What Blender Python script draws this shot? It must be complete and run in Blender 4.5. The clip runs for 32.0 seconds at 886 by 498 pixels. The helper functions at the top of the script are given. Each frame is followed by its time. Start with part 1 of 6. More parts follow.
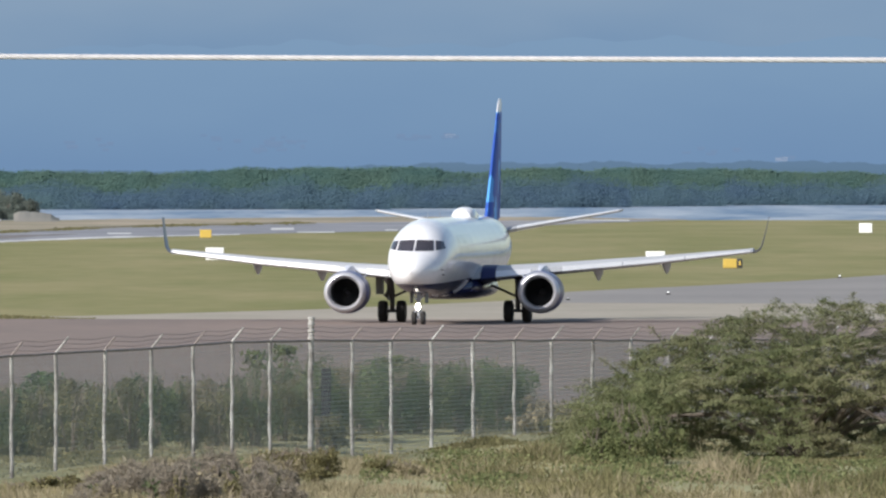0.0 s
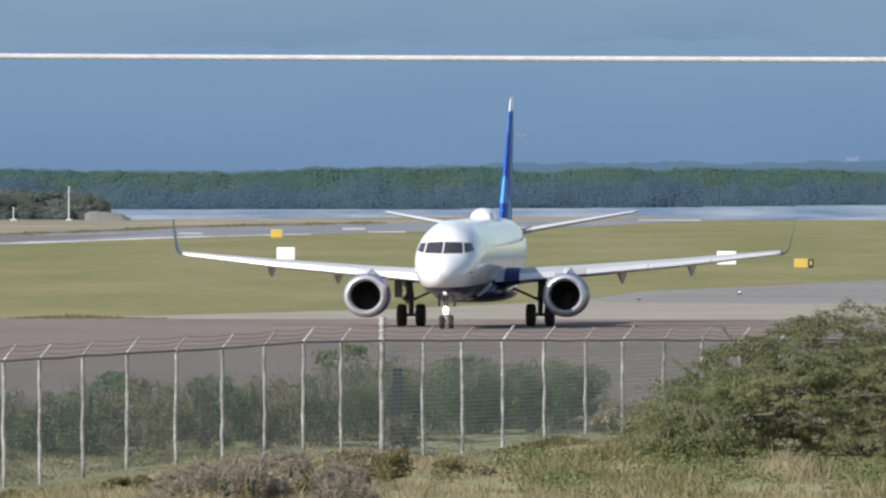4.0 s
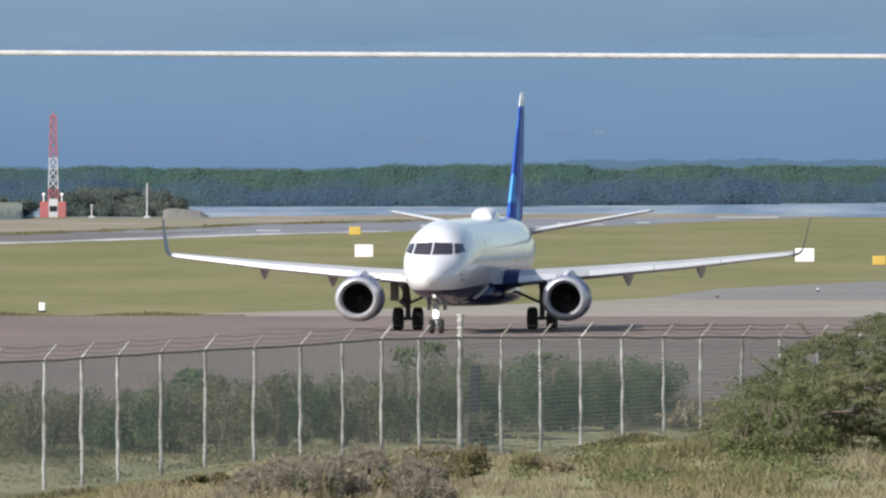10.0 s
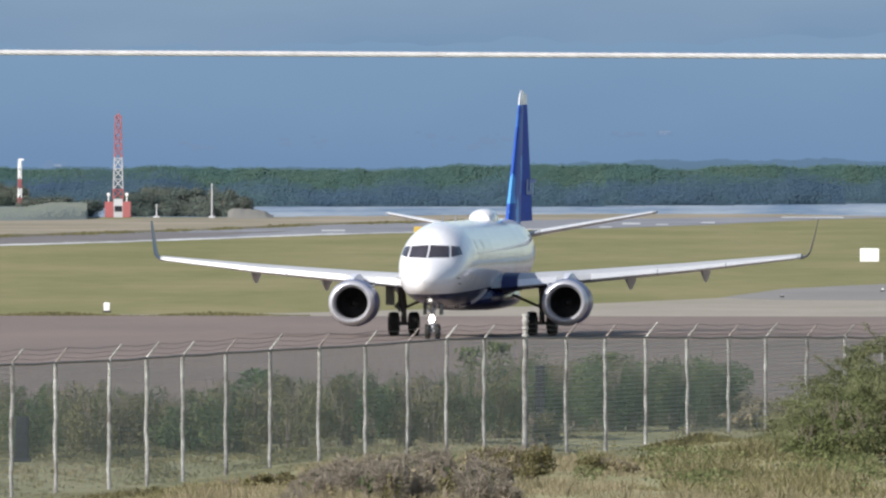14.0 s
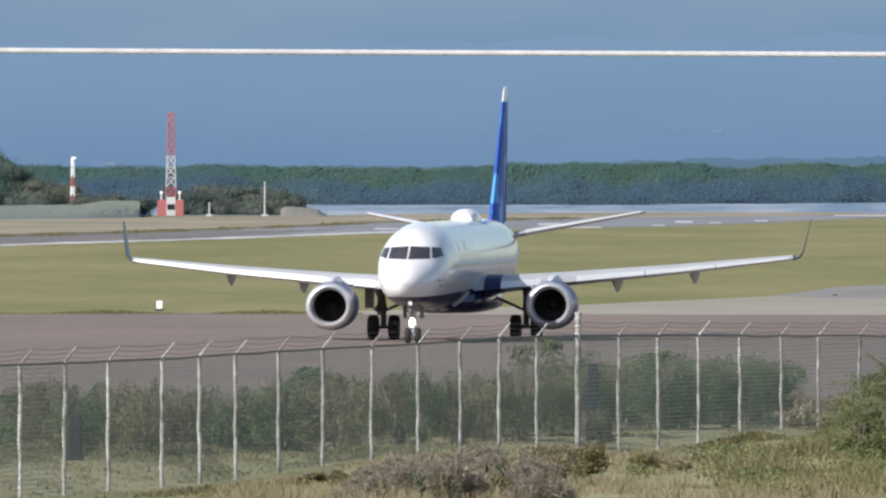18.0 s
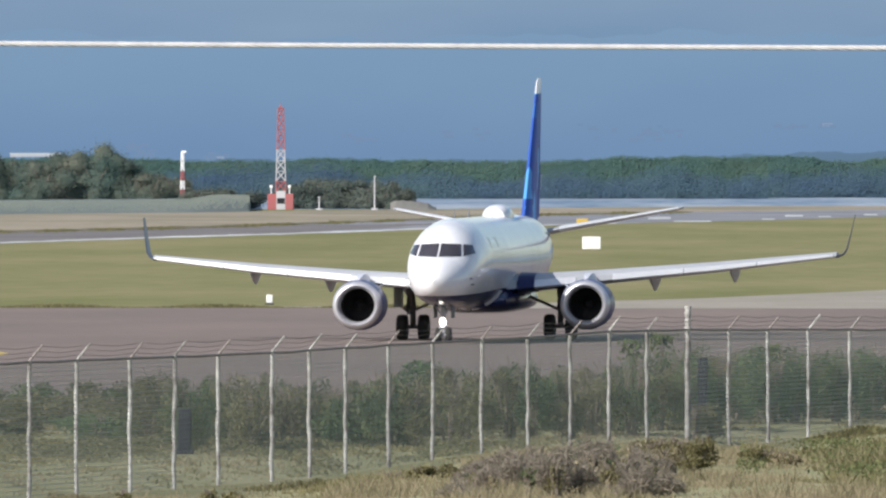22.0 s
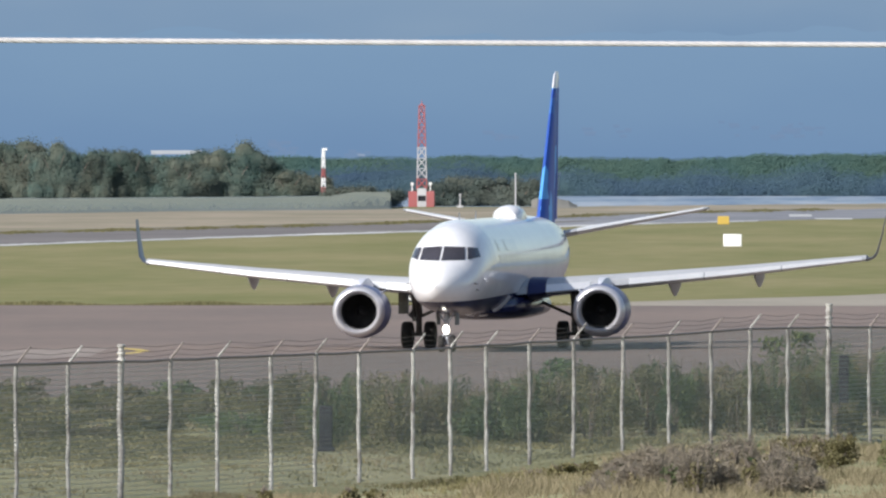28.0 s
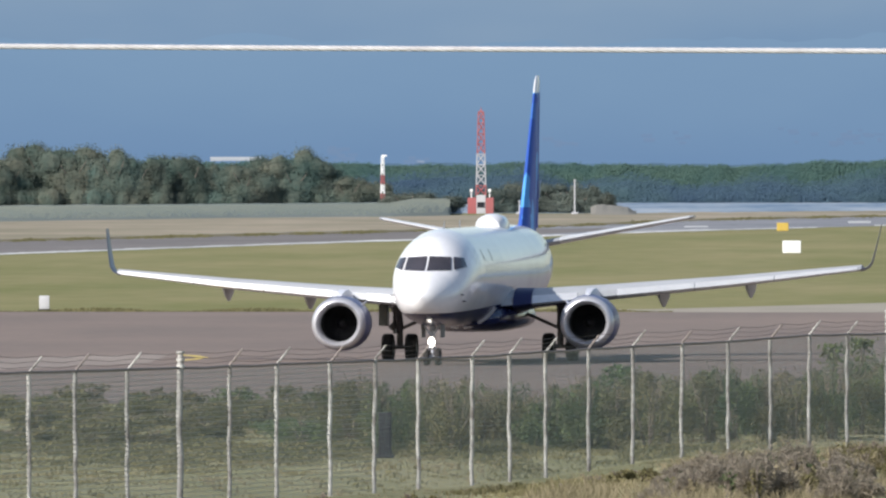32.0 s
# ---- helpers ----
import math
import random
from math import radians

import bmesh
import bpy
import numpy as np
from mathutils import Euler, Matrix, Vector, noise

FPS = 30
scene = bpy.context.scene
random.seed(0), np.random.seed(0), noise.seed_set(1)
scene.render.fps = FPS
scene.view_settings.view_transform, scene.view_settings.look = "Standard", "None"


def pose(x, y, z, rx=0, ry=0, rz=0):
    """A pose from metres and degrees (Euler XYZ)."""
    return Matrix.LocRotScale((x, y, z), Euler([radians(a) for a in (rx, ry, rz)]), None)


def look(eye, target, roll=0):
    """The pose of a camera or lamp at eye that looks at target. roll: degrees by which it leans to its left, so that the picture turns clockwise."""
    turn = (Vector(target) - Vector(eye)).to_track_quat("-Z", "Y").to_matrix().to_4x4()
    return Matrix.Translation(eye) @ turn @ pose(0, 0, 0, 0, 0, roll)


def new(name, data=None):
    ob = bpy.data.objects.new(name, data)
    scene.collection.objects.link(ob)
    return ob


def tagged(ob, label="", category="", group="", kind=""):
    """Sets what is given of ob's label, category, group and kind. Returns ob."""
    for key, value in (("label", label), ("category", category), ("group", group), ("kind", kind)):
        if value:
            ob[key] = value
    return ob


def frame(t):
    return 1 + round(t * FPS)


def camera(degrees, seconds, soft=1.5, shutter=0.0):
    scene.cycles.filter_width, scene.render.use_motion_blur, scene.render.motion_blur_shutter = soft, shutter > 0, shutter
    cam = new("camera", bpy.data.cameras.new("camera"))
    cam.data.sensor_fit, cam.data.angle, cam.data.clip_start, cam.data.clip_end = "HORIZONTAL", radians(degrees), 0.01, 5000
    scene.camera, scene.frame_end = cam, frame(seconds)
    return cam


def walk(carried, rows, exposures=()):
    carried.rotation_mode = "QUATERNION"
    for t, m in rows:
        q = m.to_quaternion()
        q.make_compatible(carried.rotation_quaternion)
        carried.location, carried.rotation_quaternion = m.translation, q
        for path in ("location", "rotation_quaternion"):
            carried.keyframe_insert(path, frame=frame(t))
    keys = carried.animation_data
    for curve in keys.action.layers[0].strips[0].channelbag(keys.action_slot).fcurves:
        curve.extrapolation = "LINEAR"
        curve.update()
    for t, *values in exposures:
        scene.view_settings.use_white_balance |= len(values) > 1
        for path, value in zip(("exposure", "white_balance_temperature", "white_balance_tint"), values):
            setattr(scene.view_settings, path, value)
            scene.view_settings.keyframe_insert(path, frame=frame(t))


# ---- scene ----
cam = camera(2.6756, 32.0, soft=2.35)

# ---- the camera: it stands on a bank and pans after the aeroplane ----
EYE = Vector((0.0, 0.0, 7.47))
# seconds, then the aim: metres to the side and up at 100 m distance
AIM = [(0, -0.0000, -0.4784), (0.5, -0.0559, -0.4715), (1, -0.1028, -0.4464), (1.5, -0.1871, -0.4489), (2, -0.2339, -0.4578),
       (2.5, -0.2543, -0.4626), (3, -0.2714, -0.4899), (3.5, -0.3684, -0.4851), (5.5, -0.3799, -0.4715), (6, -0.3651, -0.4760),
       (6.5, -0.4129, -0.4921), (7, -0.4825, -0.4943), (7.5, -0.5805, -0.4988), (8, -0.6581, -0.4967), (8.5, -0.6831, -0.4942),
       (9, -0.7140, -0.4942), (9.5, -0.7322, -0.4945), (10, -0.7870, -0.4942), (10.5, -0.8826, -0.5034), (11, -0.9919, -0.5082),
       (11.5, -1.0149, -0.5034), (12, -1.0196, -0.4942), (12.5, -1.0012, -0.4897), (13, -1.0012, -0.4900), (13.5, -1.0674, -0.4945),
       (14, -1.1290, -0.4942), (14.5, -1.1745, -0.4989), (16.5, -1.3479, -0.5036), (17, -1.3809, -0.5126), (17.5, -1.4072, -0.5080),
       (18, -1.4072, -0.5034), (18.5, -1.4380, -0.4988), (19, -1.4801, -0.5036), (19.5, -1.5702, -0.5308), (20, -1.6809, -0.5400),
       (20.5, -1.8074, -0.5468), (21, -1.8954, -0.5535), (21.5, -1.9273, -0.5535), (22, -1.9865, -0.5356), (22.5, -2.0229, -0.5493),
       (23, -2.0777, -0.5535), (23.5, -2.1918, -0.5579), (24, -2.2466, -0.5308), (24.5, -2.2922, -0.5493), (25, -2.3331, -0.5490),
       (25.5, -2.4335, -0.5491), (27.5, -2.6842, -0.5627), (28, -2.7300, -0.5493), (28.5, -2.8349, -0.5445), (29, -2.8623, -0.4760),
       (29.5, -2.9123, -0.4715), (30, -3.0264, -0.4849), (30.5, -3.0675, -0.4897), (31, -3.0857, -0.4942), (31.5, -3.0720, -0.5057),
       (32, -3.0424, -0.5148)]
walk(cam, [(t, look(EYE, EYE + Vector((a, 100.0, b)))) for t, a, b in AIM], exposures=[(0.0, 0.0), (32.0, 0.0)])

# the aeroplane's way: seconds, main gear x and y, heading off the line of sight
TAXI = [(0, 0.50, 864.05, 6.82), (1, -0.12, 858.72, 6.39), (2, -0.70, 853.36, 5.96), (3, -1.24, 847.97, 5.54), (4, -1.75, 842.52, 5.23),
        (5, -2.25, 836.99, 5.09), (6, -2.75, 831.40, 5.12), (7, -3.26, 825.74, 5.30), (8, -3.81, 820.00, 5.62), (9, -4.40, 814.20, 6.04),
        (10, -5.04, 808.35, 6.39), (11, -5.71, 802.48, 6.51), (12, -6.37, 796.62, 6.45), (13, -7.03, 790.79, 6.34), (14, -7.67, 784.96, 6.26),
        (15, -8.31, 779.09, 6.28), (16, -8.97, 773.17, 6.29), (17, -9.62, 767.17, 6.20), (18, -10.28, 761.07, 6.11), (19, -10.94, 754.86, 6.10),
        (20, -11.62, 748.55, 6.07), (21, -12.29, 742.13, 5.94), (22, -12.96, 735.61, 5.83), (23, -13.64, 729.03, 5.90), (24, -14.33, 722.40, 6.05),
        (25, -15.04, 715.77, 6.14), (26, -15.75, 709.21, 6.17), (27, -16.44, 702.82, 6.15), (28, -17.09, 696.70, 6.04), (29, -17.70, 690.91, 5.82),
        (30, -18.25, 685.40, 5.58), (31, -18.76, 680.07, 5.42), (32, -19.25, 674.83, 5.31)]

# ---- world and sun ----
TO_SUN = Vector((-0.62, -0.58, 0.53)).normalized()
world = bpy.data.worlds.new("world")
scene.world = world
world.use_nodes = True
wn = world.node_tree.nodes
sky = wn.new("ShaderNodeTexSky")
sky.sky_type, sky.sun_disc = "NISHITA", False
sky.sun_elevation = math.asin(TO_SUN.z)
sky.sun_rotation = math.atan2(TO_SUN.x, TO_SUN.y)
world.node_tree.links.new(sky.outputs[0], wn["Background"].inputs[0])
wn["Background"].inputs[1].default_value = 0.135
sun = new("sun", bpy.data.lights.new("sun", "SUN"))
sun.data.energy, sun.data.angle, sun.data.color = 6.0, radians(0.53), (1.0, 0.96, 0.91)
sun.matrix_world = look(TO_SUN * 100, (0, 0, 0))


# ---- materials ----
def mat(name, a, b=None, rough=0.6, metal=0.0, scale=1.0, fine=None, bump=0.0, stretch=(1, 1, 1), island=0.0, each=0.0, spec=0.5, trans=0.0):
    """A surface whose colour wanders between a and b at two scales."""
    m = bpy.data.materials.new(name)
    m.use_nodes = True
    nt = m.node_tree
    n, link = nt.nodes, nt.links.new
    bs = n["Principled BSDF"]
    b = b or tuple(min(1, c * 0.82) for c in a)
    co = n.new("ShaderNodeTexCoord")
    mp = n.new("ShaderNodeMapping")
    mp.inputs["Scale"].default_value = stretch
    if each:
        # every object of a kind gets its own stretch of the pattern
        oi = n.new("ShaderNodeObjectInfo")
        sh = n.new("ShaderNodeMath")
        sh.operation, sh.inputs[1].default_value = "MULTIPLY", 60.0
        link(oi.outputs["Random"], sh.inputs[0])
        va = n.new("ShaderNodeVectorMath")
        link(co.outputs["Object"], va.inputs[0])
        link(sh.outputs[0], va.inputs[1])
        link(va.outputs[0], mp.inputs[0])
    else:
        link(co.outputs["Object"], mp.inputs[0])
    n1 = n.new("ShaderNodeTexNoise")
    n1.inputs["Scale"].default_value, n1.inputs["Detail"].default_value = scale, 5
    n2 = n.new("ShaderNodeTexNoise")
    n2.inputs["Scale"].default_value, n2.inputs["Detail"].default_value = fine or scale * 9, 3
    for x in (n1, n2):
        link(mp.outputs[0], x.inputs["Vector"])
    mx = n.new("ShaderNodeMath")
    mx.operation = "MULTIPLY_ADD"
    link(n2.outputs[0], mx.inputs[0])
    mx.inputs[1].default_value = 0.45
    link(n1.outputs[0], mx.inputs[2])
    rp = n.new("ShaderNodeMapRange")
    rp.inputs["From Min"].default_value, rp.inputs["From Max"].default_value = 0.5, 0.95
    link(mx.outputs[0], rp.inputs[0])
    mix = n.new("ShaderNodeMix")
    mix.data_type = "RGBA"
    link(rp.outputs[0], mix.inputs["Factor"])
    mix.inputs["A"].default_value, mix.inputs["B"].default_value = (*a, 1), (*b, 1)
    col = mix.outputs["Result"]
    for amount, node, sock in ((island, "ShaderNodeNewGeometry", "Random Per Island"), (each, "ShaderNodeObjectInfo", "Random")):
        if amount:
            g = n.new(node)
            mr = n.new("ShaderNodeMapRange")
            mr.inputs["To Min"].default_value, mr.inputs["To Max"].default_value = 1 - amount, 1 + amount
            link(g.outputs[sock], mr.inputs[0])
            hs = n.new("ShaderNodeHueSaturation")
            link(mr.outputs[0], hs.inputs["Value"])
            link(col, hs.inputs["Color"])
            col = hs.outputs[0]
    link(col, bs.inputs["Base Color"])
    bs.inputs["Roughness"].default_value, bs.inputs["Metallic"].default_value = rough, metal
    bs.inputs["Specular IOR Level"].default_value = spec
    if trans:
        tr = n.new("ShaderNodeBsdfTranslucent")
        link(col, tr.inputs[0])
        ms = n.new("ShaderNodeMixShader")
        ms.inputs[0].default_value = trans
        link(bs.outputs[0], ms.inputs[1])
        link(tr.outputs[0], ms.inputs[2])
        link(ms.outputs[0], n["Material Output"].inputs[0])
    if bump:
        bp = n.new("ShaderNodeBump")
        bp.inputs["Strength"].default_value, bp.inputs["Distance"].default_value = bump, 0.05
        link(mx.outputs[0], bp.inputs["Height"])
        link(bp.outputs[0], bs.inputs["Normal"])
    return m


def glow(name, colour, strength):
    m = bpy.data.materials.new(name)
    m.use_nodes = True
    bs = m.node_tree.nodes["Principled BSDF"]
    bs.inputs["Base Color"].default_value = (*colour, 1)
    bs.inputs["Emission Color"].default_value = (*colour, 1)
    bs.inputs["Emission Strength"].default_value = strength
    return m


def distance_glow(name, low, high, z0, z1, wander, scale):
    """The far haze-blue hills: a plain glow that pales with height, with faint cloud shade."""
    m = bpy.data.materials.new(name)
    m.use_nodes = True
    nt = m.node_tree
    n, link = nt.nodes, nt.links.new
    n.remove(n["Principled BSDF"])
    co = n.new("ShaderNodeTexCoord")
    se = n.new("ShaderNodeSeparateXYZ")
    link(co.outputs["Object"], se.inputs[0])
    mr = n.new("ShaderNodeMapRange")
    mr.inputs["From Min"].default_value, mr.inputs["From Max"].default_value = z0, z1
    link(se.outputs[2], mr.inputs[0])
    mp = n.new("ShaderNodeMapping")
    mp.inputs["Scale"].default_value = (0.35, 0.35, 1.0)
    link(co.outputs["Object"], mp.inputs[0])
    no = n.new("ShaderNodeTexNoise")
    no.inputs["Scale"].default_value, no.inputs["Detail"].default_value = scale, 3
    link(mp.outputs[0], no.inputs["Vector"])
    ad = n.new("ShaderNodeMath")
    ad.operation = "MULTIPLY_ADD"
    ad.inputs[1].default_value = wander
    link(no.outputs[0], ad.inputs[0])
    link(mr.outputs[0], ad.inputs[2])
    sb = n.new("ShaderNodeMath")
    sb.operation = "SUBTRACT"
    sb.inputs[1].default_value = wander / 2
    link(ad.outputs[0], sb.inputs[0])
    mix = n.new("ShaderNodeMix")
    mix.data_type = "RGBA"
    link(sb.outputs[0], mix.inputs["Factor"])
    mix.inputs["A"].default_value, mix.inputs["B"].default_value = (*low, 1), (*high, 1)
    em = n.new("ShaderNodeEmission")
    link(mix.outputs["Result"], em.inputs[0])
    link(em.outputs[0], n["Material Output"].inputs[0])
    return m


M_FIELD = mat("field_grass", (0.163, 0.166, 0.065), (0.25, 0.222, 0.115), 0.95, scale=0.03, fine=0.22, stretch=(2.2, 0.3, 1), spec=0.1)
M_TARMAC = mat("brown_tarmac", (0.224, 0.175, 0.150), (0.170, 0.137, 0.122), 0.9, scale=0.07, fine=1.0, stretch=(1.2, 0.3, 1), spec=0.2)
M_TAXI = mat("grey_tarmac", (0.20, 0.19, 0.185), (0.25, 0.235, 0.22), 0.9, scale=0.06, fine=0.6, stretch=(1.5, 0.4, 1), spec=0.2)
M_SHOULDER = mat("pale_gravel", (0.345, 0.31, 0.26), (0.265, 0.245, 0.20), 0.95, scale=0.08, fine=1.0, stretch=(1.5, 0.5, 1), spec=0.1)
# the blue-grey streaks put the mirage's reflected sky into the runway colour
M_RUNWAY = mat("runway_mirage_grey", (0.15, 0.155, 0.175), (0.27, 0.27, 0.285), 0.8, scale=0.02, fine=0.15, stretch=(3.5, 1.0, 1), spec=0.25)
M_PAINT_W = mat("white_line", (0.66, 0.66, 0.65), (0.34, 0.34, 0.34), 0.8, scale=0.05, fine=0.5, stretch=(2, 0.6, 1), spec=0.2)
M_PAINT_Y = mat("yellow_line", (0.62, 0.45, 0.10), (0.45, 0.35, 0.12), 0.7, scale=1.0)
M_BERM = mat("dry_berm", (0.34, 0.288, 0.222), (0.205, 0.188, 0.132), 0.95, scale=0.03, fine=0.2, stretch=(1.6, 0.45, 1), spec=0.1)
# pale and dark streaks put the shimmer on the lagoon into its colour
M_WATER = mat("lagoon_water", (0.065, 0.13, 0.22), (0.37, 0.405, 0.445), 0.5, scale=0.016, fine=0.1, bump=0.3, stretch=(5.0, 0.35, 1), spec=0.25)
M_STRAW = mat("dry_grass", (0.33, 0.28, 0.185), (0.195, 0.172, 0.105), 0.9, scale=0.6, fine=2.5, stretch=(1, 0.4, 1), island=0.3, trans=0.3, spec=0.1)
M_WEED = mat("green_weeds", (0.145, 0.138, 0.066), (0.25, 0.218, 0.12), 0.8, scale=0.7, fine=2.5, stretch=(1, 0.4, 1), island=0.4, trans=0.3, spec=0.1)
M_ACACIA = mat("acacia_leaf", (0.135, 0.17, 0.074), (0.284, 0.27, 0.16), 0.8, scale=0.3, fine=1.6, island=0.3, trans=0.5, spec=0.1)
M_SHRUB = mat("shrub_leaf", (0.07, 0.115, 0.062), (0.16, 0.185, 0.092), 0.8, scale=0.9, fine=3.0, island=0.25, each=0.2, trans=0.4, spec=0.1)
M_SCRUB = mat("dusty_scrub_leaf", (0.11, 0.12, 0.058), (0.225, 0.20, 0.12), 0.85, scale=0.9, fine=3.0, island=0.25, each=0.2, trans=0.4, spec=0.1)
M_GREEN = mat("broad_green_leaf", (0.115, 0.18, 0.095), (0.15, 0.205, 0.105), 0.6, scale=0.8, island=0.3, trans=0.4)
M_TWIG = mat("grey_twigs", (0.24, 0.21, 0.17), (0.315, 0.275, 0.22), 0.9, scale=1.0, island=0.35, trans=0.4, spec=0.1)
M_EDGE = mat("edge_grass", (0.12, 0.115, 0.06), (0.17, 0.155, 0.08), 0.9, scale=0.3, island=0.3, trans=0.3, spec=0.1)
M_FRESH = mat("fresh_green_leaf", (0.12, 0.155, 0.065), (0.195, 0.19, 0.095), 0.8, scale=0.8, fine=3, island=0.35, trans=0.4, spec=0.1)
M_PYLON = mat("pylon_white", (0.60, 0.62, 0.68), (0.5, 0.52, 0.58), 0.4, scale=1)
M_BARK = mat("grey_bark", (0.13, 0.105, 0.085), (0.2, 0.17, 0.14), 0.9, scale=3.0, bump=0.4)
# distance haze is mixed into the base colours of these four far leaves
M_FARWOOD = mat("hazed_mangrove_leaf", (0.078, 0.146, 0.140), (0.106, 0.168, 0.134), 0.95, scale=0.09, fine=0.25, island=0.0, trans=0.4, spec=0.02)
M_FRINGE = mat("hazed_fringe_leaf", (0.074, 0.122, 0.182), (0.090, 0.148, 0.168), 0.95, scale=0.07, fine=0.25, island=0.0, trans=0.4, spec=0.02)
M_FARTREE = mat("hazed_tree_leaf", (0.098, 0.15, 0.132), (0.17, 0.18, 0.142), 0.9, scale=0.15, fine=0.6, island=0.08, each=0.12, trans=0.45, spec=0.02)
M_MASTSCRUB = mat("hazed_scrub_leaf", (0.125, 0.16, 0.145), (0.165, 0.18, 0.152), 0.9, scale=0.15, fine=0.6, island=0.05, each=0.1, trans=0.45, spec=0.02)
M_POST = mat("weathered_white_post", (0.52, 0.51, 0.49), (0.17, 0.155, 0.145), 0.75, scale=2.5, fine=8, each=0.18)
M_GALV = mat("galvanised_wire", (0.37, 0.39, 0.375), (0.30, 0.315, 0.30), 0.6, 0.1, scale=3)
M_RUSTWIRE = mat("rusty_wire", (0.12, 0.10, 0.095), (0.17, 0.14, 0.13), 0.8, scale=2)
M_RAIL = mat("rusty_rail", (0.27, 0.23, 0.215), (0.19, 0.16, 0.15), 0.7, 0.1, scale=2)
M_ALU = mat("stranded_aluminium", (0.64, 0.635, 0.65), (0.47, 0.46, 0.48), 0.5, 0.1, scale=12)
M_WHITE = mat("white_paint", (0.77, 0.77, 0.785), (0.68, 0.68, 0.71), 0.14, scale=0.45, fine=4, spec=0.38)
M_NAVY = mat("navy_paint", (0.014, 0.018, 0.062), (0.022, 0.027, 0.075), 0.2, scale=0.8, spec=0.4)
M_WING = mat("wing_grey", (0.45, 0.46, 0.48), (0.38, 0.39, 0.41), 0.4, scale=0.8, fine=7)
M_SPOILER = mat("control_surface_white", (0.66, 0.67, 0.68), (0.58, 0.59, 0.61), 0.4, scale=0.8, fine=7)
M_SLAT = mat("bare_leading_edge", (0.86, 0.86, 0.86), (0.76, 0.76, 0.77), 0.32, 0.35, scale=1.5)
M_LIP = mat("polished_lip", (0.58, 0.58, 0.61), (0.46, 0.46, 0.50), 0.36, 0.5, scale=2)
M_COWL = mat("cowl_blue_grey", (0.085, 0.095, 0.20), (0.11, 0.12, 0.23), 0.35, scale=1.2)
M_COWLBLUE = mat("cowl_blue", (0.02, 0.026, 0.085), (0.028, 0.034, 0.10), 0.4, spec=0.3, scale=1.2)
M_WINGLET = mat("winglet_slate", (0.07, 0.078, 0.115), (0.085, 0.093, 0.13), 0.4, scale=1.0)
M_TAILMARK = mat("tail_mark_blue", (0.20, 0.29, 0.50), (0.26, 0.35, 0.55), 0.5, scale=2)
M_DARK = mat("dark_inlet", (0.012, 0.012, 0.014), (0.02, 0.02, 0.022), 0.6, scale=3)
M_FAN = mat("fan_blade", (0.04, 0.04, 0.045), (0.06, 0.06, 0.065), 0.4, 0.7, scale=3)
M_GLASS = mat("cockpit_glass", (0.04, 0.038, 0.045), (0.055, 0.05, 0.06), 0.15, scale=2)
M_TYRE = mat("tyre_rubber", (0.016, 0.015, 0.015), (0.03, 0.028, 0.027), 0.85, scale=4)
M_GEAR = mat("gear_grey", (0.22, 0.21, 0.20), (0.10, 0.095, 0.09), 0.5, 0.4, scale=4)
M_SEAM = mat("panel_seam", (0.46, 0.48, 0.54), (0.52, 0.54, 0.6), 0.5, scale=2)
M_REDP = mat("red_paint", (0.38, 0.10, 0.105), (0.32, 0.11, 0.11), 0.6, scale=0.5)
M_SIGNY = mat("sign_yellow", (0.56, 0.39, 0.075), (0.47, 0.33, 0.07), 0.6, scale=1)
M_SIGNW = mat("sign_white", (0.85, 0.85, 0.85), (0.8, 0.8, 0.8), 0.5, scale=1)
M_SIGNK = mat("sign_black", (0.02, 0.02, 0.02), (0.04, 0.04, 0.04), 0.5, scale=1)
M_SLATE = mat("dark_grey_box", (0.016, 0.016, 0.022), (0.03, 0.03, 0.035), 0.8, scale=2, spec=0.2)
M_SIDING = mat("pale_siding", (0.5, 0.5, 0.52), (0.42, 0.42, 0.45), 0.7, scale=0.5)
M_TAXILAMP = glow("taxi_lamp", (1.0, 0.93, 0.82), 9.0)
# distance haze is put into the glow of these three unlit backdrops
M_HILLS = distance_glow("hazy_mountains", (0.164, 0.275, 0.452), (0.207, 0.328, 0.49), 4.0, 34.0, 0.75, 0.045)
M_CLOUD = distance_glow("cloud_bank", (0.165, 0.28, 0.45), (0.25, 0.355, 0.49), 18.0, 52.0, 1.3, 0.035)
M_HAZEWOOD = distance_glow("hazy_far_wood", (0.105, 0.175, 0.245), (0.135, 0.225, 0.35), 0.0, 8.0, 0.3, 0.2)


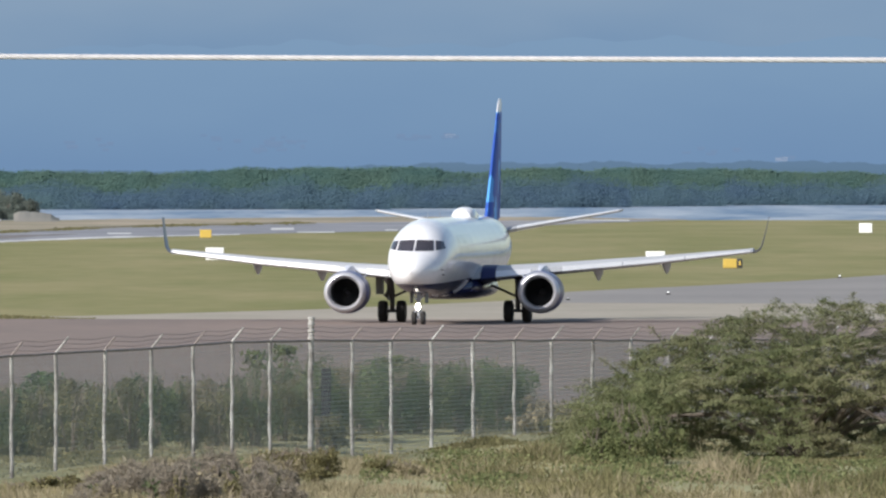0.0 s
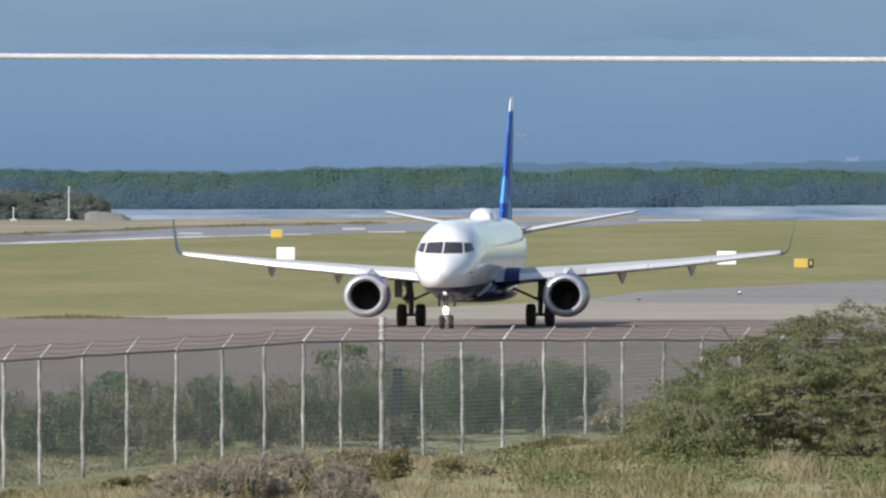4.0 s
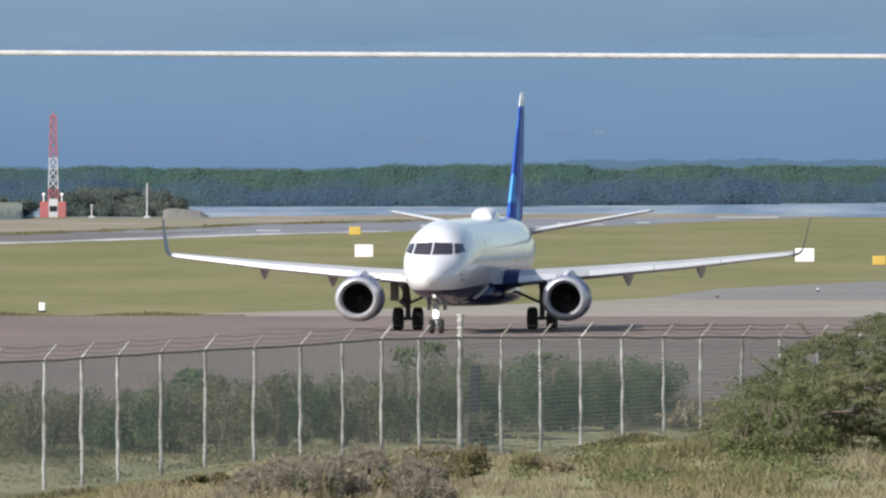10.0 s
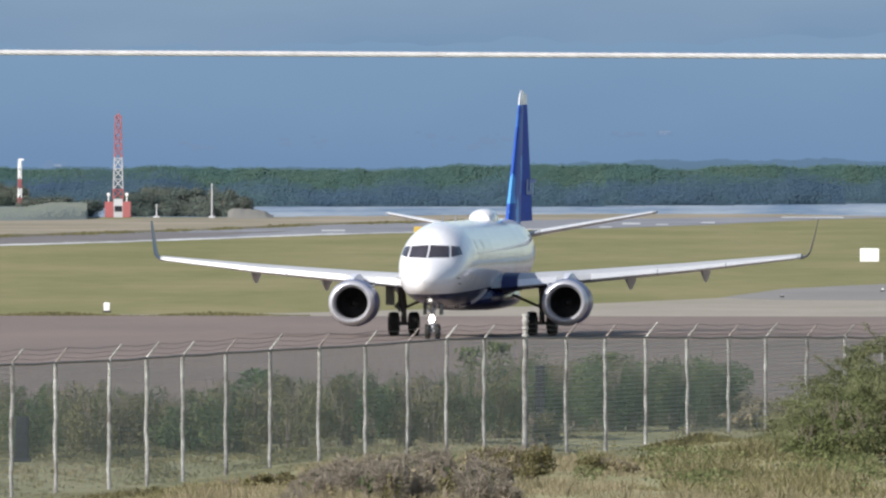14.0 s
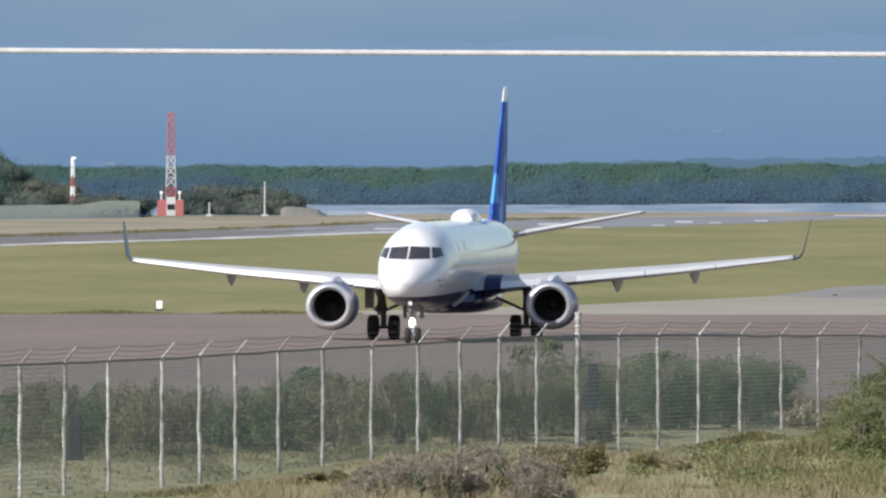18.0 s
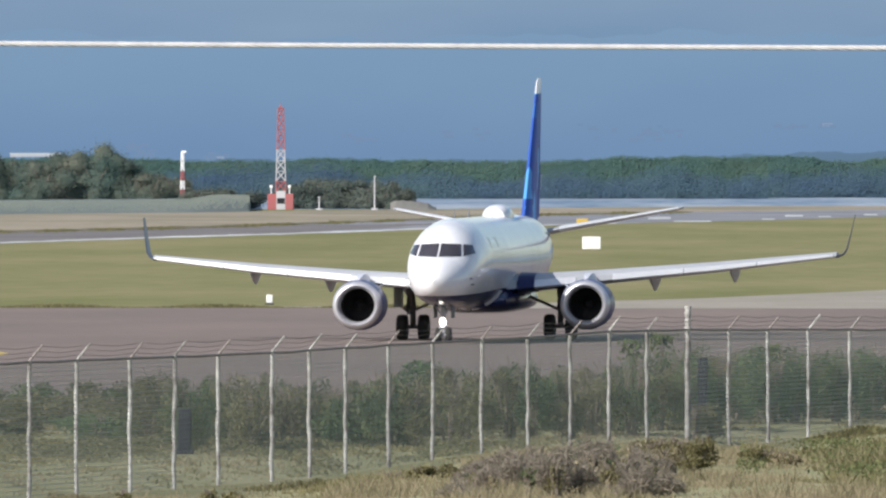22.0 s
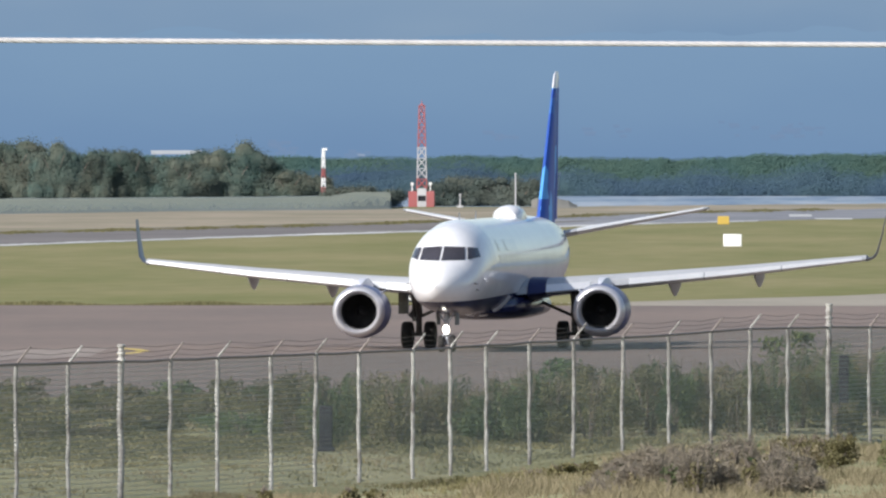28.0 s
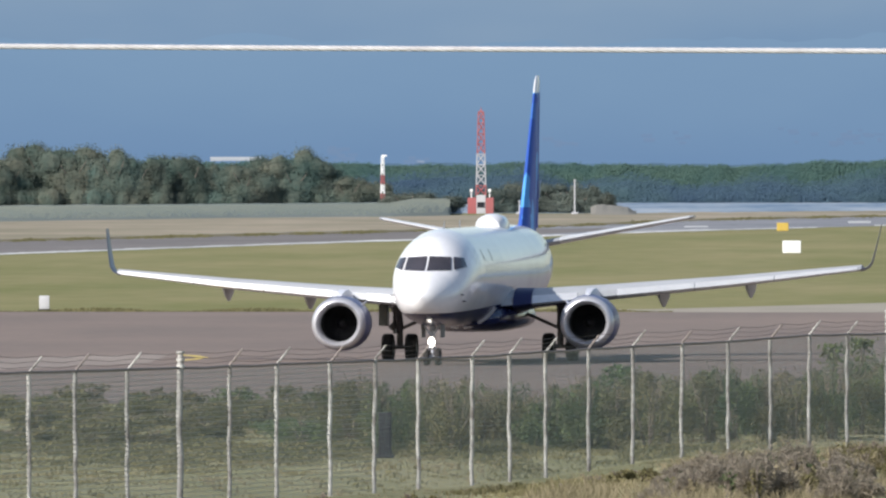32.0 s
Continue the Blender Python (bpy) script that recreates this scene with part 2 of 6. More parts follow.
def tail_material():
    """Navy tail with a mosaic of lighter blue panes and a white tip."""
    m = mat("tail_mosaic", (0.025, 0.075, 0.36), (0.035, 0.10, 0.42), 0.5, scale=0.8, spec=0.15)
    nt = m.node_tree
    n, link = nt.nodes, nt.links.new
    bs = n["Principled BSDF"]
    old = bs.inputs["Base Color"].links[0].from_socket
    co = n.new("ShaderNodeTexCoord")
    mp = n.new("ShaderNodeMapping")
    mp.inputs["Scale"].default_value = (0.01, 0.85, 0.65)
    link(co.outputs["Object"], mp.inputs[0])
    vo = n.new("ShaderNodeTexVoronoi")
    vo.distance, vo.inputs["Scale"].default_value = "CHEBYCHEV", 1.0
    link(mp.outputs[0], vo.inputs["Vector"])
    sp = n.new("ShaderNodeSeparateColor")
    link(vo.outputs["Color"], sp.inputs[0])
    mr = n.new("ShaderNodeMapRange")
    mr.inputs["From Min"].default_value, mr.inputs["From Max"].default_value = 0.45, 0.95
    link(sp.outputs[0], mr.inputs[0])
    mix = n.new("ShaderNodeMix")
    mix.data_type = "RGBA"
    link(mr.outputs[0], mix.inputs["Factor"])
    link(old, mix.inputs["A"])
    mix.inputs["B"].default_value = (0.12, 0.42, 0.82, 1)
    link(mix.outputs["Result"], bs.inputs["Base Color"])
    return m


M_TAIL = tail_material()


# ---- mesh helpers ----
def mesh_of(bm, name, *mats, smooth=False):
    me = bpy.data.meshes.new(name)
    bm.to_mesh(me)
    bm.free()
    for m in mats:
        me.materials.append(m)
    if smooth:
        me.shade_smooth()
        me.set_sharp_from_angle(angle=radians(38))
    return me


def part(name, bm, material, parent, label="", smooth=True, kind=""):
    """Link a bmesh as one mesh object under a thing or a part."""
    mats = material if isinstance(material, tuple) else (material,)
    ob = new(name, mesh_of(bm, name, *mats, smooth=smooth))
    ob.parent = parent
    return tagged(ob, label=label, kind=kind)


def thing(name, m, label, category, group=""):
    ob = new(name)
    ob.empty_display_size = 0.3
    ob.matrix_world = m
    return tagged(ob, label, category, group)


def box(bm, x0, x1, y0, y1, z0, z1, bevel=0.0):
    r = bmesh.ops.create_cube(bm, size=1)
    bmesh.ops.scale(bm, vec=(x1 - x0, y1 - y0, z1 - z0), verts=r["verts"])
    bmesh.ops.translate(bm, vec=((x0 + x1) / 2, (y0 + y1) / 2, (z0 + z1) / 2), verts=r["verts"])
    if bevel:
        es = list({e for v in r["verts"] for e in v.link_edges})
        bmesh.ops.bevel(bm, geom=es, offset=bevel, segments=2, affect="EDGES", profile=0.6)
    return bm


def rod(bm, a, b, r0, r1=None, n=8, cap=True):
    """A tapered round bar from a to b."""
    a, b = Vector(a), Vector(b)
    r1 = r0 if r1 is None else r1
    q = (b - a).to_track_quat("Z", "Y")
    rings = []
    for p, r in ((a, r0), (b, r1)):
        rings.append([bm.verts.new(p + q @ Vector((r * math.cos(k * math.tau / n), r * math.sin(k * math.tau / n), 0))) for k in range(n)])
    for k in range(n):
        bm.faces.new((rings[0][k], rings[0][(k + 1) % n], rings[1][(k + 1) % n], rings[1][k]))
    if cap:
        bm.faces.new(rings[0][::-1])
        bm.faces.new(rings[1])
    return bm


def lathe(bm, prof, n=24, axis="Y", centre=(0, 0, 0), close=False):
    """Turn a profile of (along, radius) about an axis through centre."""
    c = Vector(centre)
    rings = []
    for t, r in prof:
        ring = []
        for k in range(n):
            ca, sa = r * math.cos(k * math.tau / n), r * math.sin(k * math.tau / n)
            ring.append(bm.verts.new(c + Vector((ca, t, sa) if axis == "Y" else (t, ca, sa) if axis == "X" else (ca, sa, t))))
        rings.append(ring)
    for p, q in zip(rings, rings[1:]):
        for k in range(n):
            bm.faces.new((p[k], p[(k + 1) % n], q[(k + 1) % n], q[k]))
    if close:
        bm.faces.new(rings[0][::-1])
        bm.faces.new(rings[-1])
    return bm


def loft(bm, rings, close=True, ends=True):
    vs = [[bm.verts.new(p) for p in r] for r in rings]
    n = len(vs[0])
    for a, b in zip(vs, vs[1:]):
        for k in range(n if close else n - 1):
            bm.faces.new((a[k], a[(k + 1) % n], b[(k + 1) % n], b[k]))
    if ends and close:
        bm.faces.new(vs[0][::-1])
        bm.faces.new(vs[-1])
    bmesh.ops.recalc_face_normals(bm, faces=bm.faces)
    return bm


def sheet(name, corners, z, material, label, category="ground", kind="structure"):
    """A flat piece of ground from its corners in plan."""
    bm = bmesh.new()
    f = bm.faces.new([bm.verts.new((x, y, z)) for x, y in corners])
    if f.normal.z < 0:
        f.normal_flip()
    bmesh.ops.triangulate(bm, faces=bm.faces)
    ob = new(name, mesh_of(bm, name, material))
    return tagged(ob, label, category, kind=kind)


def strip(name, near, far, z, material, label, category="ground"):
    """A ribbon of ground between two lines of plan points."""
    bm = bmesh.new()
    a, b = ([bm.verts.new((x, y, z)) for x, y in line] for line in (near, far))
    for k in range(len(near) - 1):
        bm.faces.new((a[k], a[k + 1], b[k + 1], b[k]))
    return tagged(new(name, mesh_of(bm, name, material)), label, category, kind="structure")


def quads_mesh(name, co, material):
    """A mesh of loose four-sided leaves: co has the shape (n, 4, 3)."""
    n = len(co)
    me = bpy.data.meshes.new(name)
    me.vertices.add(n * 4)
    me.vertices.foreach_set("co", np.asarray(co, dtype=np.float32).ravel())
    me.loops.add(n * 4)
    me.loops.foreach_set("vertex_index", np.arange(n * 4, dtype=np.int32))
    me.polygons.add(n)
    me.polygons.foreach_set("loop_start", np.arange(0, n * 4, 4, dtype=np.int32))
    me.materials.append(material)
    me.update(calc_edges=True)
    return me


def leaves(rng, centres, size, long=1.0, flat=0.0, wide=0.5, out=None, bias=1.0):
    """Leaf quads of random turn at the centres; flat pulls them towards level, out turns their faces that way."""
    n = len(centres)
    if out is not None:
        r = rng.normal(size=(n, 3))
        r /= np.linalg.norm(r, axis=1, keepdims=True)
        f = out * bias + r
        f /= np.linalg.norm(f, axis=1, keepdims=True)
        a = np.cross(f, rng.normal(size=(n, 3)))
        a /= np.linalg.norm(a, axis=1, keepdims=True)
        b = np.cross(f, a)
        s = size * rng.uniform(0.6, 1.35, size=(n, 1))
        a, b = a * s * long, b * s
        return np.stack([centres - a, centres - b * wide, centres + a, centres + b * wide], axis=1)
    a = rng.normal(size=(n, 3))
    a[:, 2] *= 1 - flat
    a /= np.linalg.norm(a, axis=1, keepdims=True)
    b = rng.normal(size=(n, 3))
    b[:, 2] *= 1 - flat
    b -= a * np.sum(a * b, axis=1, keepdims=True)
    b /= np.linalg.norm(b, axis=1, keepdims=True)
    s = size * rng.uniform(0.6, 1.35, size=(n, 1))
    a, b = a * s * long, b * s
    return np.stack([centres - a, centres - b * wide, centres + a, centres + b * wide], axis=1)


def blob_points(rng, blobs, n, shell=0.55, facing=False):
    """Points in the outer part of several ellipsoids (x, y, z, rx, ry, rz), and the way out of each."""
    w = np.array([b[3] * b[5] for b in blobs])
    pick = rng.choice(len(blobs), size=n, p=w / w.sum())
    d = rng.normal(size=(n, 3))
    d /= np.linalg.norm(d, axis=1, keepdims=True)
    r = rng.uniform(shell ** 3, 1, size=(n, 1)) ** (1 / 3) * rng.uniform(0.9, 1.12, size=(n, 1))
    bl = np.array(blobs)[pick]
    p = bl[:, :3] + d * r * bl[:, 3:]
    p[:, 2] = np.maximum(p[:, 2], 0.02)
    if facing:
        o = d / bl[:, 3:]
        return p, o / np.linalg.norm(o, axis=1, keepdims=True)
    return p


# ---- the ground and the paving ----
def dip(x, y):
    """The shallow swale along the western stretch of the fence, and a short ditch at its corner."""
    across = np.clip((-8.0 - x) / 5.0, 0, 1)
    past = np.clip((y - (525.7 + x * 4.468) - 1.0) / 8.0, 0, 1)
    near = np.clip((y - 340) / 40, 0, 1)
    ditch = np.clip(1.4 - np.abs(x + 1.7) / 2.2, 0, 1) * np.clip((y - 480) / 20, 0, 1)
    return (-0.40 * across * across * (3 - 2 * across) * near - 0.28 * ditch) * (1 - past)


def ground():
    bm = bmesh.new()
    xs = [-4000, -1200, -300, -80, *range(-60, 6), 30, 80, 300, 1200, 4000]
    ys = [-1500, -200, 0, 200, *range(340, 561, 5), 640, 800, 950, 1300, 1900, 2600, 4950]
    grid = [[bm.verts.new((x, y, float(dip(x, y)) if x > -100 else 0)) for x in xs] for y in ys]
    for a, b in zip(grid, grid[1:]):
        for k in range(len(xs) - 1):
            bm.faces.new((a[k], a[k + 1], b[k + 1], b[k]))
    ob = new("ground", mesh_of(bm, "ground", M_FIELD))
    tagged(ob, "flat airfield of olive and straw-yellow mown grass", "ground", kind="structure")


ground()
strip("pavement", [(-59.3, 588.0), (-31.2, 588.0), (-21.3, 585.4), (-18.4, 570.2), (2.0, 570.2), (30.8, 570.2)], [(-93.2, 924.8), (-49.1, 924.8), (-33.7, 924.8), (-27.1, 924.8), (3.2, 921.6), (49.7, 918.3)], 0.012, M_TARMAC,
      "wide brown-grey tarmac apron with worn surface", "apron")
sheet("shoulder", [(-29.5, 915.1), (-30.0, 929.7), (-18.3, 941.3), (-6.6, 983.5), (3.6, 1042.0), (13.5, 1089.4), (27.2, 1166.7), (54.3, 1286.4), (38.6, 915.1)], 0.006,
      M_SHOULDER, "pale tan gravel shoulder along the tarmac edge", "shoulder")
sheet("taxiway", [(3.4, 1042.0), (7.39, 1112.0), (10.76, 1136.0), (14.3, 1156.0), (18.2, 1182.0), (22.1, 1207.0), (29.8, 1274.0), (63.6, 1507.4), (47.3, 1121.9), (23.9, 1021.7), (13.8, 1024.0), (6.6, 1028.0)], 0.012, M_TAXI,
      "grey asphalt taxiway curving in from the field", "taxiway")
def on_ground(u, v):
    """The place on flat ground that the first view shows at the bearing u and the dip v."""
    y = 263202 / (v - 280.4)
    return (u - 784) / 33571 * y, y


def fine_line(points, step, wobble, seed):
    """A plan line drawn through points, in short steps with a worn edge."""
    us = np.arange(points[0][0], points[-1][0] + 1, step)
    vs = np.interp(us, [p[0] for p in points], [p[1] for p in points])
    return [on_ground(u, v + wobble * (noise.noise((u * 0.021, seed, 0)) + 0.7 * noise.noise((u * 0.09, seed, 5)))) for u, v in zip(us, vs)]


RUNWAY_NEAR = [(-2200, 505), (-1036, 464), (-736, 453), (-447, 443), (-197, 435.5), (0, 429), (164, 422.5), (371, 417), (502, 413), (702, 409.5), (864, 404), (1020, 396.5), (1100, 393.5), (1220, 389.5)]
RUNWAY_FAR = [(-2200, 466), (-1036, 440), (-330, 423), (0, 412), (220, 402), (502, 396), (702, 393), (864, 391), (1020, 390), (1100, 389.4), (1220, 389.2)]
BERM_NEAR = RUNWAY_FAR
BERM_FAR = [(-2200, 408), (-1036, 405), (-600, 398), (-330, 396), (-170, 393), (0, 391), (220, 388), (400, 386.5), (570, 385), (700, 384), (1000, 384.5), (1120, 387), (1220, 388.8)]
strip("runway", fine_line(RUNWAY_NEAR, 14, 0.7, 1), fine_line(RUNWAY_FAR, 14, 0.9, 2), 0.012, M_RUNWAY, "distant grey runway strip shimmering in the heat", "runway")
# darker western half without the painted mirage tint, ending in a long feathered seam
PLAIN_HALF = [(u, np.interp(u, [p[0] for p in RUNWAY_NEAR], [p[1] for p in RUNWAY_NEAR]), np.interp(u, [p[0] for p in RUNWAY_FAR], [p[1] for p in RUNWAY_FAR])) for u in range(-2200, 141, 20)]
strip("runway_resurfacing", fine_line([(u, v - max(0, (u + 250) / 390) * (v - w) * 0.5) for u, v, w in PLAIN_HALF], 14, 0.7, 1), fine_line([(u, w + max(0, (u + 250) / 390) * (v - w) * 0.48) for u, v, w in PLAIN_HALF], 14, 0.9, 2), 0.016,
      mat("plain_brown_asphalt", (0.14, 0.128, 0.125), (0.195, 0.178, 0.17), 0.9, scale=0.03, fine=0.3, stretch=(3, 1, 1), spec=0.2), "darker western half of the runway without the mirage tint", "runway")
LINE_U = [(u, np.interp(u, [p[0] for p in RUNWAY_NEAR], [p[1] for p in RUNWAY_NEAR])) for u in range(-2200, 431, 10)]
strip("runway_edge_line", fine_line([(u, v + 0.3) for u, v in LINE_U], 7, 0.8, 3), fine_line([(u, v - 2.3 + 1.5 * max(0, (u - 200) / 230)) for u, v in LINE_U], 7, 1.1, 4), 0.02,
      M_PAINT_W, "worn white painted edge line of the runway", "line")
strip("berm", fine_line(BERM_NEAR, 14, 0.9, 2), fine_line(BERM_FAR, 14, 0.9, 6), 0.006, M_BERM, "strip of dry straw-coloured grass beyond the runway", "grass strip")
for u0, u1, v0, v1 in ((190, 232, 412.5, 415), (480, 520, 404, 407.5), (526, 592, 410.5, 412.4), (682, 704, 406.8, 408.4), (722, 754, 400.5, 403), (782, 804, 402, 404), (862, 886, 398.8, 400.6), (1004, 1114, 389.4, 391.4)):
    y0, y1 = 263202 / (v1 - 280.4), 263202 / (v0 - 280.4)
    sheet("runway_marking", [((u0 - 784) / 33571 * y0, y0), ((u1 - 784) / 33571 * y0, y0), ((u1 - 784) / 33571 * y1, y1), ((u0 - 784) / 33571 * y1, y1)], 0.022, M_PAINT_W, "white painted bar on the distant runway", "marking")
sheet("water", [(-1500, 2400), (1500, 2400), (1500, 3240), (-1500, 3240)], 0.003, M_WATER, "pale blue lagoon before the mangroves", "water")


BANK_FOOT = [-2200, -1036, -600, -330, -223], [407, 405, 398, 396, 394]
BANK_TOP = [-2200, -900, -700, -447, -330, -300, -285, -235, -226, -223], [1.1, 1.1, 1.0, 1.0, 1.15, 1.55, 1.66, 1.6, 1.5, 0.4]
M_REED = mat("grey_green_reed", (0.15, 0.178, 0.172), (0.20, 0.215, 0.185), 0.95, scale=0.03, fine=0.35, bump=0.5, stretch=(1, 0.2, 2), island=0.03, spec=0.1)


def grassed_bank():
    """A low smooth bank of grey-green reeds that ends in a steeper mound beside the mast's hut."""
    bm = bmesh.new()
    rings = []
    for u in np.concatenate([np.arange(-2200, -330, 18), np.arange(-330, -226, 6), [-225, -223]]):
        foot = np.interp(u, *BANK_FOOT)
        h = np.interp(u, *BANK_TOP)
        h = h + 0.13 * noise.noise((u * 0.02, 1.0, 0)) + 0.06 * noise.noise((u * 0.07, 4.0, 0))
        x, y = on_ground(u, foot)
        rings.append([Vector((x * (y + d) / y, y + d, h * f)) for d, f in ((0, 0.0), (4, 0.12), (14, 0.55), (30, 0.86), (60, 0.99), (130, 1.0), (320, 0.8), (380, 0.0))])
    loft(bm, rings, close=False, ends=False)
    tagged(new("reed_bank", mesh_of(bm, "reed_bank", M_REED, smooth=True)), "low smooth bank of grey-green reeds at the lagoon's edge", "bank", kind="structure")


def sand_bank():
    """The pale spit of sand and dry scrub that reaches into the lagoon."""
    bm = bmesh.new()
    rings = []
    for u in range(24, 106, 3):
        x, y = on_ground(u, 392.5)
        h = np.interp(u, [24, 34, 60, 90, 98, 105], [0.8, 1.1, 1.0, 0.7, 0.3, 0.03]) + 0.1 * noise.noise((u * 0.1, 2.0, 0))
        rings.append([Vector((x * (y + d) / y, y + d, h * f)) for d, f in ((0, 0.0), (5, 0.2), (18, 0.7), (40, 0.95), (90, 1.0), (150, 0.0))])
    loft(bm, rings, close=False, ends=False)
    tagged(new("sand_bank", mesh_of(bm, "sand_bank", mat("pale_sand", (0.25, 0.23, 0.20), (0.215, 0.21, 0.185), 0.95, scale=0.05, fine=0.4, bump=0.5, stretch=(1, 0.2, 2), spec=0.1), smooth=True)), "pale spit of sand at the lagoon's edge", "bank", kind="structure")


grassed_bank()
sand_bank()
strip("runway_ditch", fine_line([(u, v + 0.4) for u, v in RUNWAY_FAR[:6]], 14, 0.9, 7), fine_line([(u, v - 3.4 + 1.6 * max(0, u + 300) / 1000) for u, v in RUNWAY_FAR[:6]], 14, 1.4, 8), 0.016,
      mat("dark_ditch", (0.12, 0.11, 0.085), (0.20, 0.175, 0.12), 0.95, scale=0.05, fine=0.4, spec=0.1), "dark overgrown ditch beside the runway", "ditch")


# stretches of the mangrove shore: west end, east end, distance
SHORE = [(-300, -8, 2900), (-14, 12, 2960), (5, 30, 3020), (22, 46, 3090), (38, 190, 3160)]


# the mud shares the haze-tinted fringe colour
for x0, x1, y in SHORE:
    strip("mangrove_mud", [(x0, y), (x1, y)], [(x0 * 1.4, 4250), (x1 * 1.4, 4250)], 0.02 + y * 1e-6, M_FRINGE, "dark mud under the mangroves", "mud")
sheet("arrow_marking", [(-32.6, 731.9), (-31.5, 726.9), (-30.8, 719.9), (-30.9, 712.1), (-31.5, 706.4), (-31.5, 712.1), (-31.2, 715.4), (-31.2, 719.9), (-31.7, 723.9), (-32.1, 725.9)], 0.018,
      M_PAINT_Y, "faded yellow arrow painted on the tarmac", "marking")
sheet("pale_patch", [(-52.4, 708.3), (-38.5, 716.0), (-32.8, 731.9), (-32.2, 700.7), (-36.5, 679.0), (-49.4, 667.0)], 0.016, mat("worn_concrete", (0.31, 0.265, 0.235), (0.235, 0.20, 0.18), 0.95, scale=0.1, fine=1.0, spec=0.1),
      "pale worn patch of concrete on the apron", "patch")


# ---- the distance ----
def ridge(name, y, z_mean, z_var, material, label, category, seed, wave, slope=0.0):
    """A far silhouette with an uneven crest, slightly rounded towards its top."""
    bm = bmesh.new()
    xs = np.concatenate([np.linspace(-1400, -330, 60), np.linspace(-325, 225, 900), np.linspace(230, 1400, 60)])
    low, mid, top = [], [], []
    for x in xs:
        z = z_mean + slope * min(1.0, max(-1.0, (x + 25) / 45)) + z_var * (noise.noise((x * wave, seed, 0)) + 0.45 * noise.noise((x * wave * 3.7, seed, 4)) + 0.2 * noise.noise((x * wave * 11, seed, 9)))
        low.append(bm.verts.new((x, y, 0)))
        mid.append(bm.verts.new((x, y + 6, z * 0.7)))
        top.append(bm.verts.new((x, y + 20, z)))
    for a, b in ((low, mid), (mid, top)):
        for k in range(len(xs) - 1):
            bm.faces.new((a[k], a[k + 1], b[k + 1], b[k]))
    ob = new(name, mesh_of(bm, name, material, smooth=True))
    tagged(ob, label, category, kind="structure")


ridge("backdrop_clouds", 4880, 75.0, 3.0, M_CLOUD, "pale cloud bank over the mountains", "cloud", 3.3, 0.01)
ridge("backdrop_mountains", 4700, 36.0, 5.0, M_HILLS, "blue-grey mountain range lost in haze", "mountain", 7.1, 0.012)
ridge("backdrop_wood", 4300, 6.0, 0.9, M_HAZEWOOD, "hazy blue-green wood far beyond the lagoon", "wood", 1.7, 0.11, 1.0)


def blob_cores(blobs, share, n=9, m=6):
    """The solid inner hearts of ellipsoids, as four-sided faces, so that no gap shows right through a crown."""
    lon, lat = np.linspace(0, math.tau, n + 1), np.linspace(-1.45, 1.45, m + 1)
    a, b = np.meshgrid(lon, lat, indexing="ij")
    unit = np.stack([np.cos(b) * np.cos(a), np.cos(b) * np.sin(a), np.sin(b)], axis=2)
    q = np.stack([unit[:-1, :-1], unit[1:, :-1], unit[1:, 1:], unit[:-1, 1:]], axis=2).reshape(-1, 4, 3)
    bl = np.array(blobs)
    co = (bl[:, None, None, :3] + q[None] * bl[:, None, None, 3:] * share).reshape(-1, 4, 3)
    co[:, :, 2] = np.maximum(co[:, :, 2], 0.0)
    return co


def far_woods(name, back, top, vary, crest, count, size, material, label, seed, loose):
    """A close-grown belt of trees whose face leans back from the shore: a solid heart under a skin of leaves."""
    rng = np.random.default_rng(seed)
    made = []
    for x0, x1, y0 in SHORE:
        gx = np.arange(x0, x1, 0.7)
        gh = np.array([top + vary * (noise.noise((x * 0.03, 2.0, seed)) + 0.7 * noise.noise((x * 0.11, 2.0, seed)) + 0.3 * noise.noise((x * 0.4, 2.0, seed))) + 0.22 * abs(noise.noise((x * 0.9, 7.0, seed))) for x in gx])
        gh += crest * np.interp(gx, [-60, 5, 18, 30, 64], [0, 0, 0.8, 0.1, -0.6])

        def lump(x, z):
            return 0.3 * np.sin(x * 0.55 + 1.7 * np.sin(z * 0.8 + x * 0.13)) + 0.2 * np.sin(z * 1.5 + 2.0 * np.sin(x * 0.37))

        shares = (0.0, 0.2, 0.4, 0.6, 0.78, 0.9, 0.97)
        face = [np.stack([gx, y0 + back + 0.5 + 7.0 * f ** 2 + lump(gx, gh * f), gh * f], axis=1) for f in shares]
        grid = np.stack(face + [np.stack([gx, np.full(len(gx), y0 + back + 30.0), gh * 0.9], axis=1)], axis=1)
        made.append(np.stack([grid[:-1, :-1], grid[1:, :-1], grid[1:, 1:], grid[:-1, 1:]], axis=2).reshape(-1, 4, 3))
        n = int(count * (x1 - x0) / 500)
        x = rng.uniform(x0, x1, n)
        f = rng.uniform(0, 1, n) ** 0.85
        f = np.where(rng.uniform(0, 1, n) < loose, 1 + np.abs(rng.normal(0, 0.2, n)), f)
        z = np.maximum(np.interp(x, gx, gh) * f + rng.normal(0, 0.1, n), 0.03)
        y = y0 + back + 7.0 * f ** 2 + lump(x, z) + rng.uniform(-0.3, 0.5, n)
        out = np.stack([rng.normal(0, 0.3, n), -np.ones(n), 0.25 + 1.1 * f], axis=1)
        out /= np.linalg.norm(out, axis=1, keepdims=True)
        made.append(leaves(rng, np.stack([x, y, z], axis=1), size, out=out, bias=6.5))
    tagged(new(name, quads_mesh(name, np.concatenate(made), material)), label, "mangroves", kind="stuff")


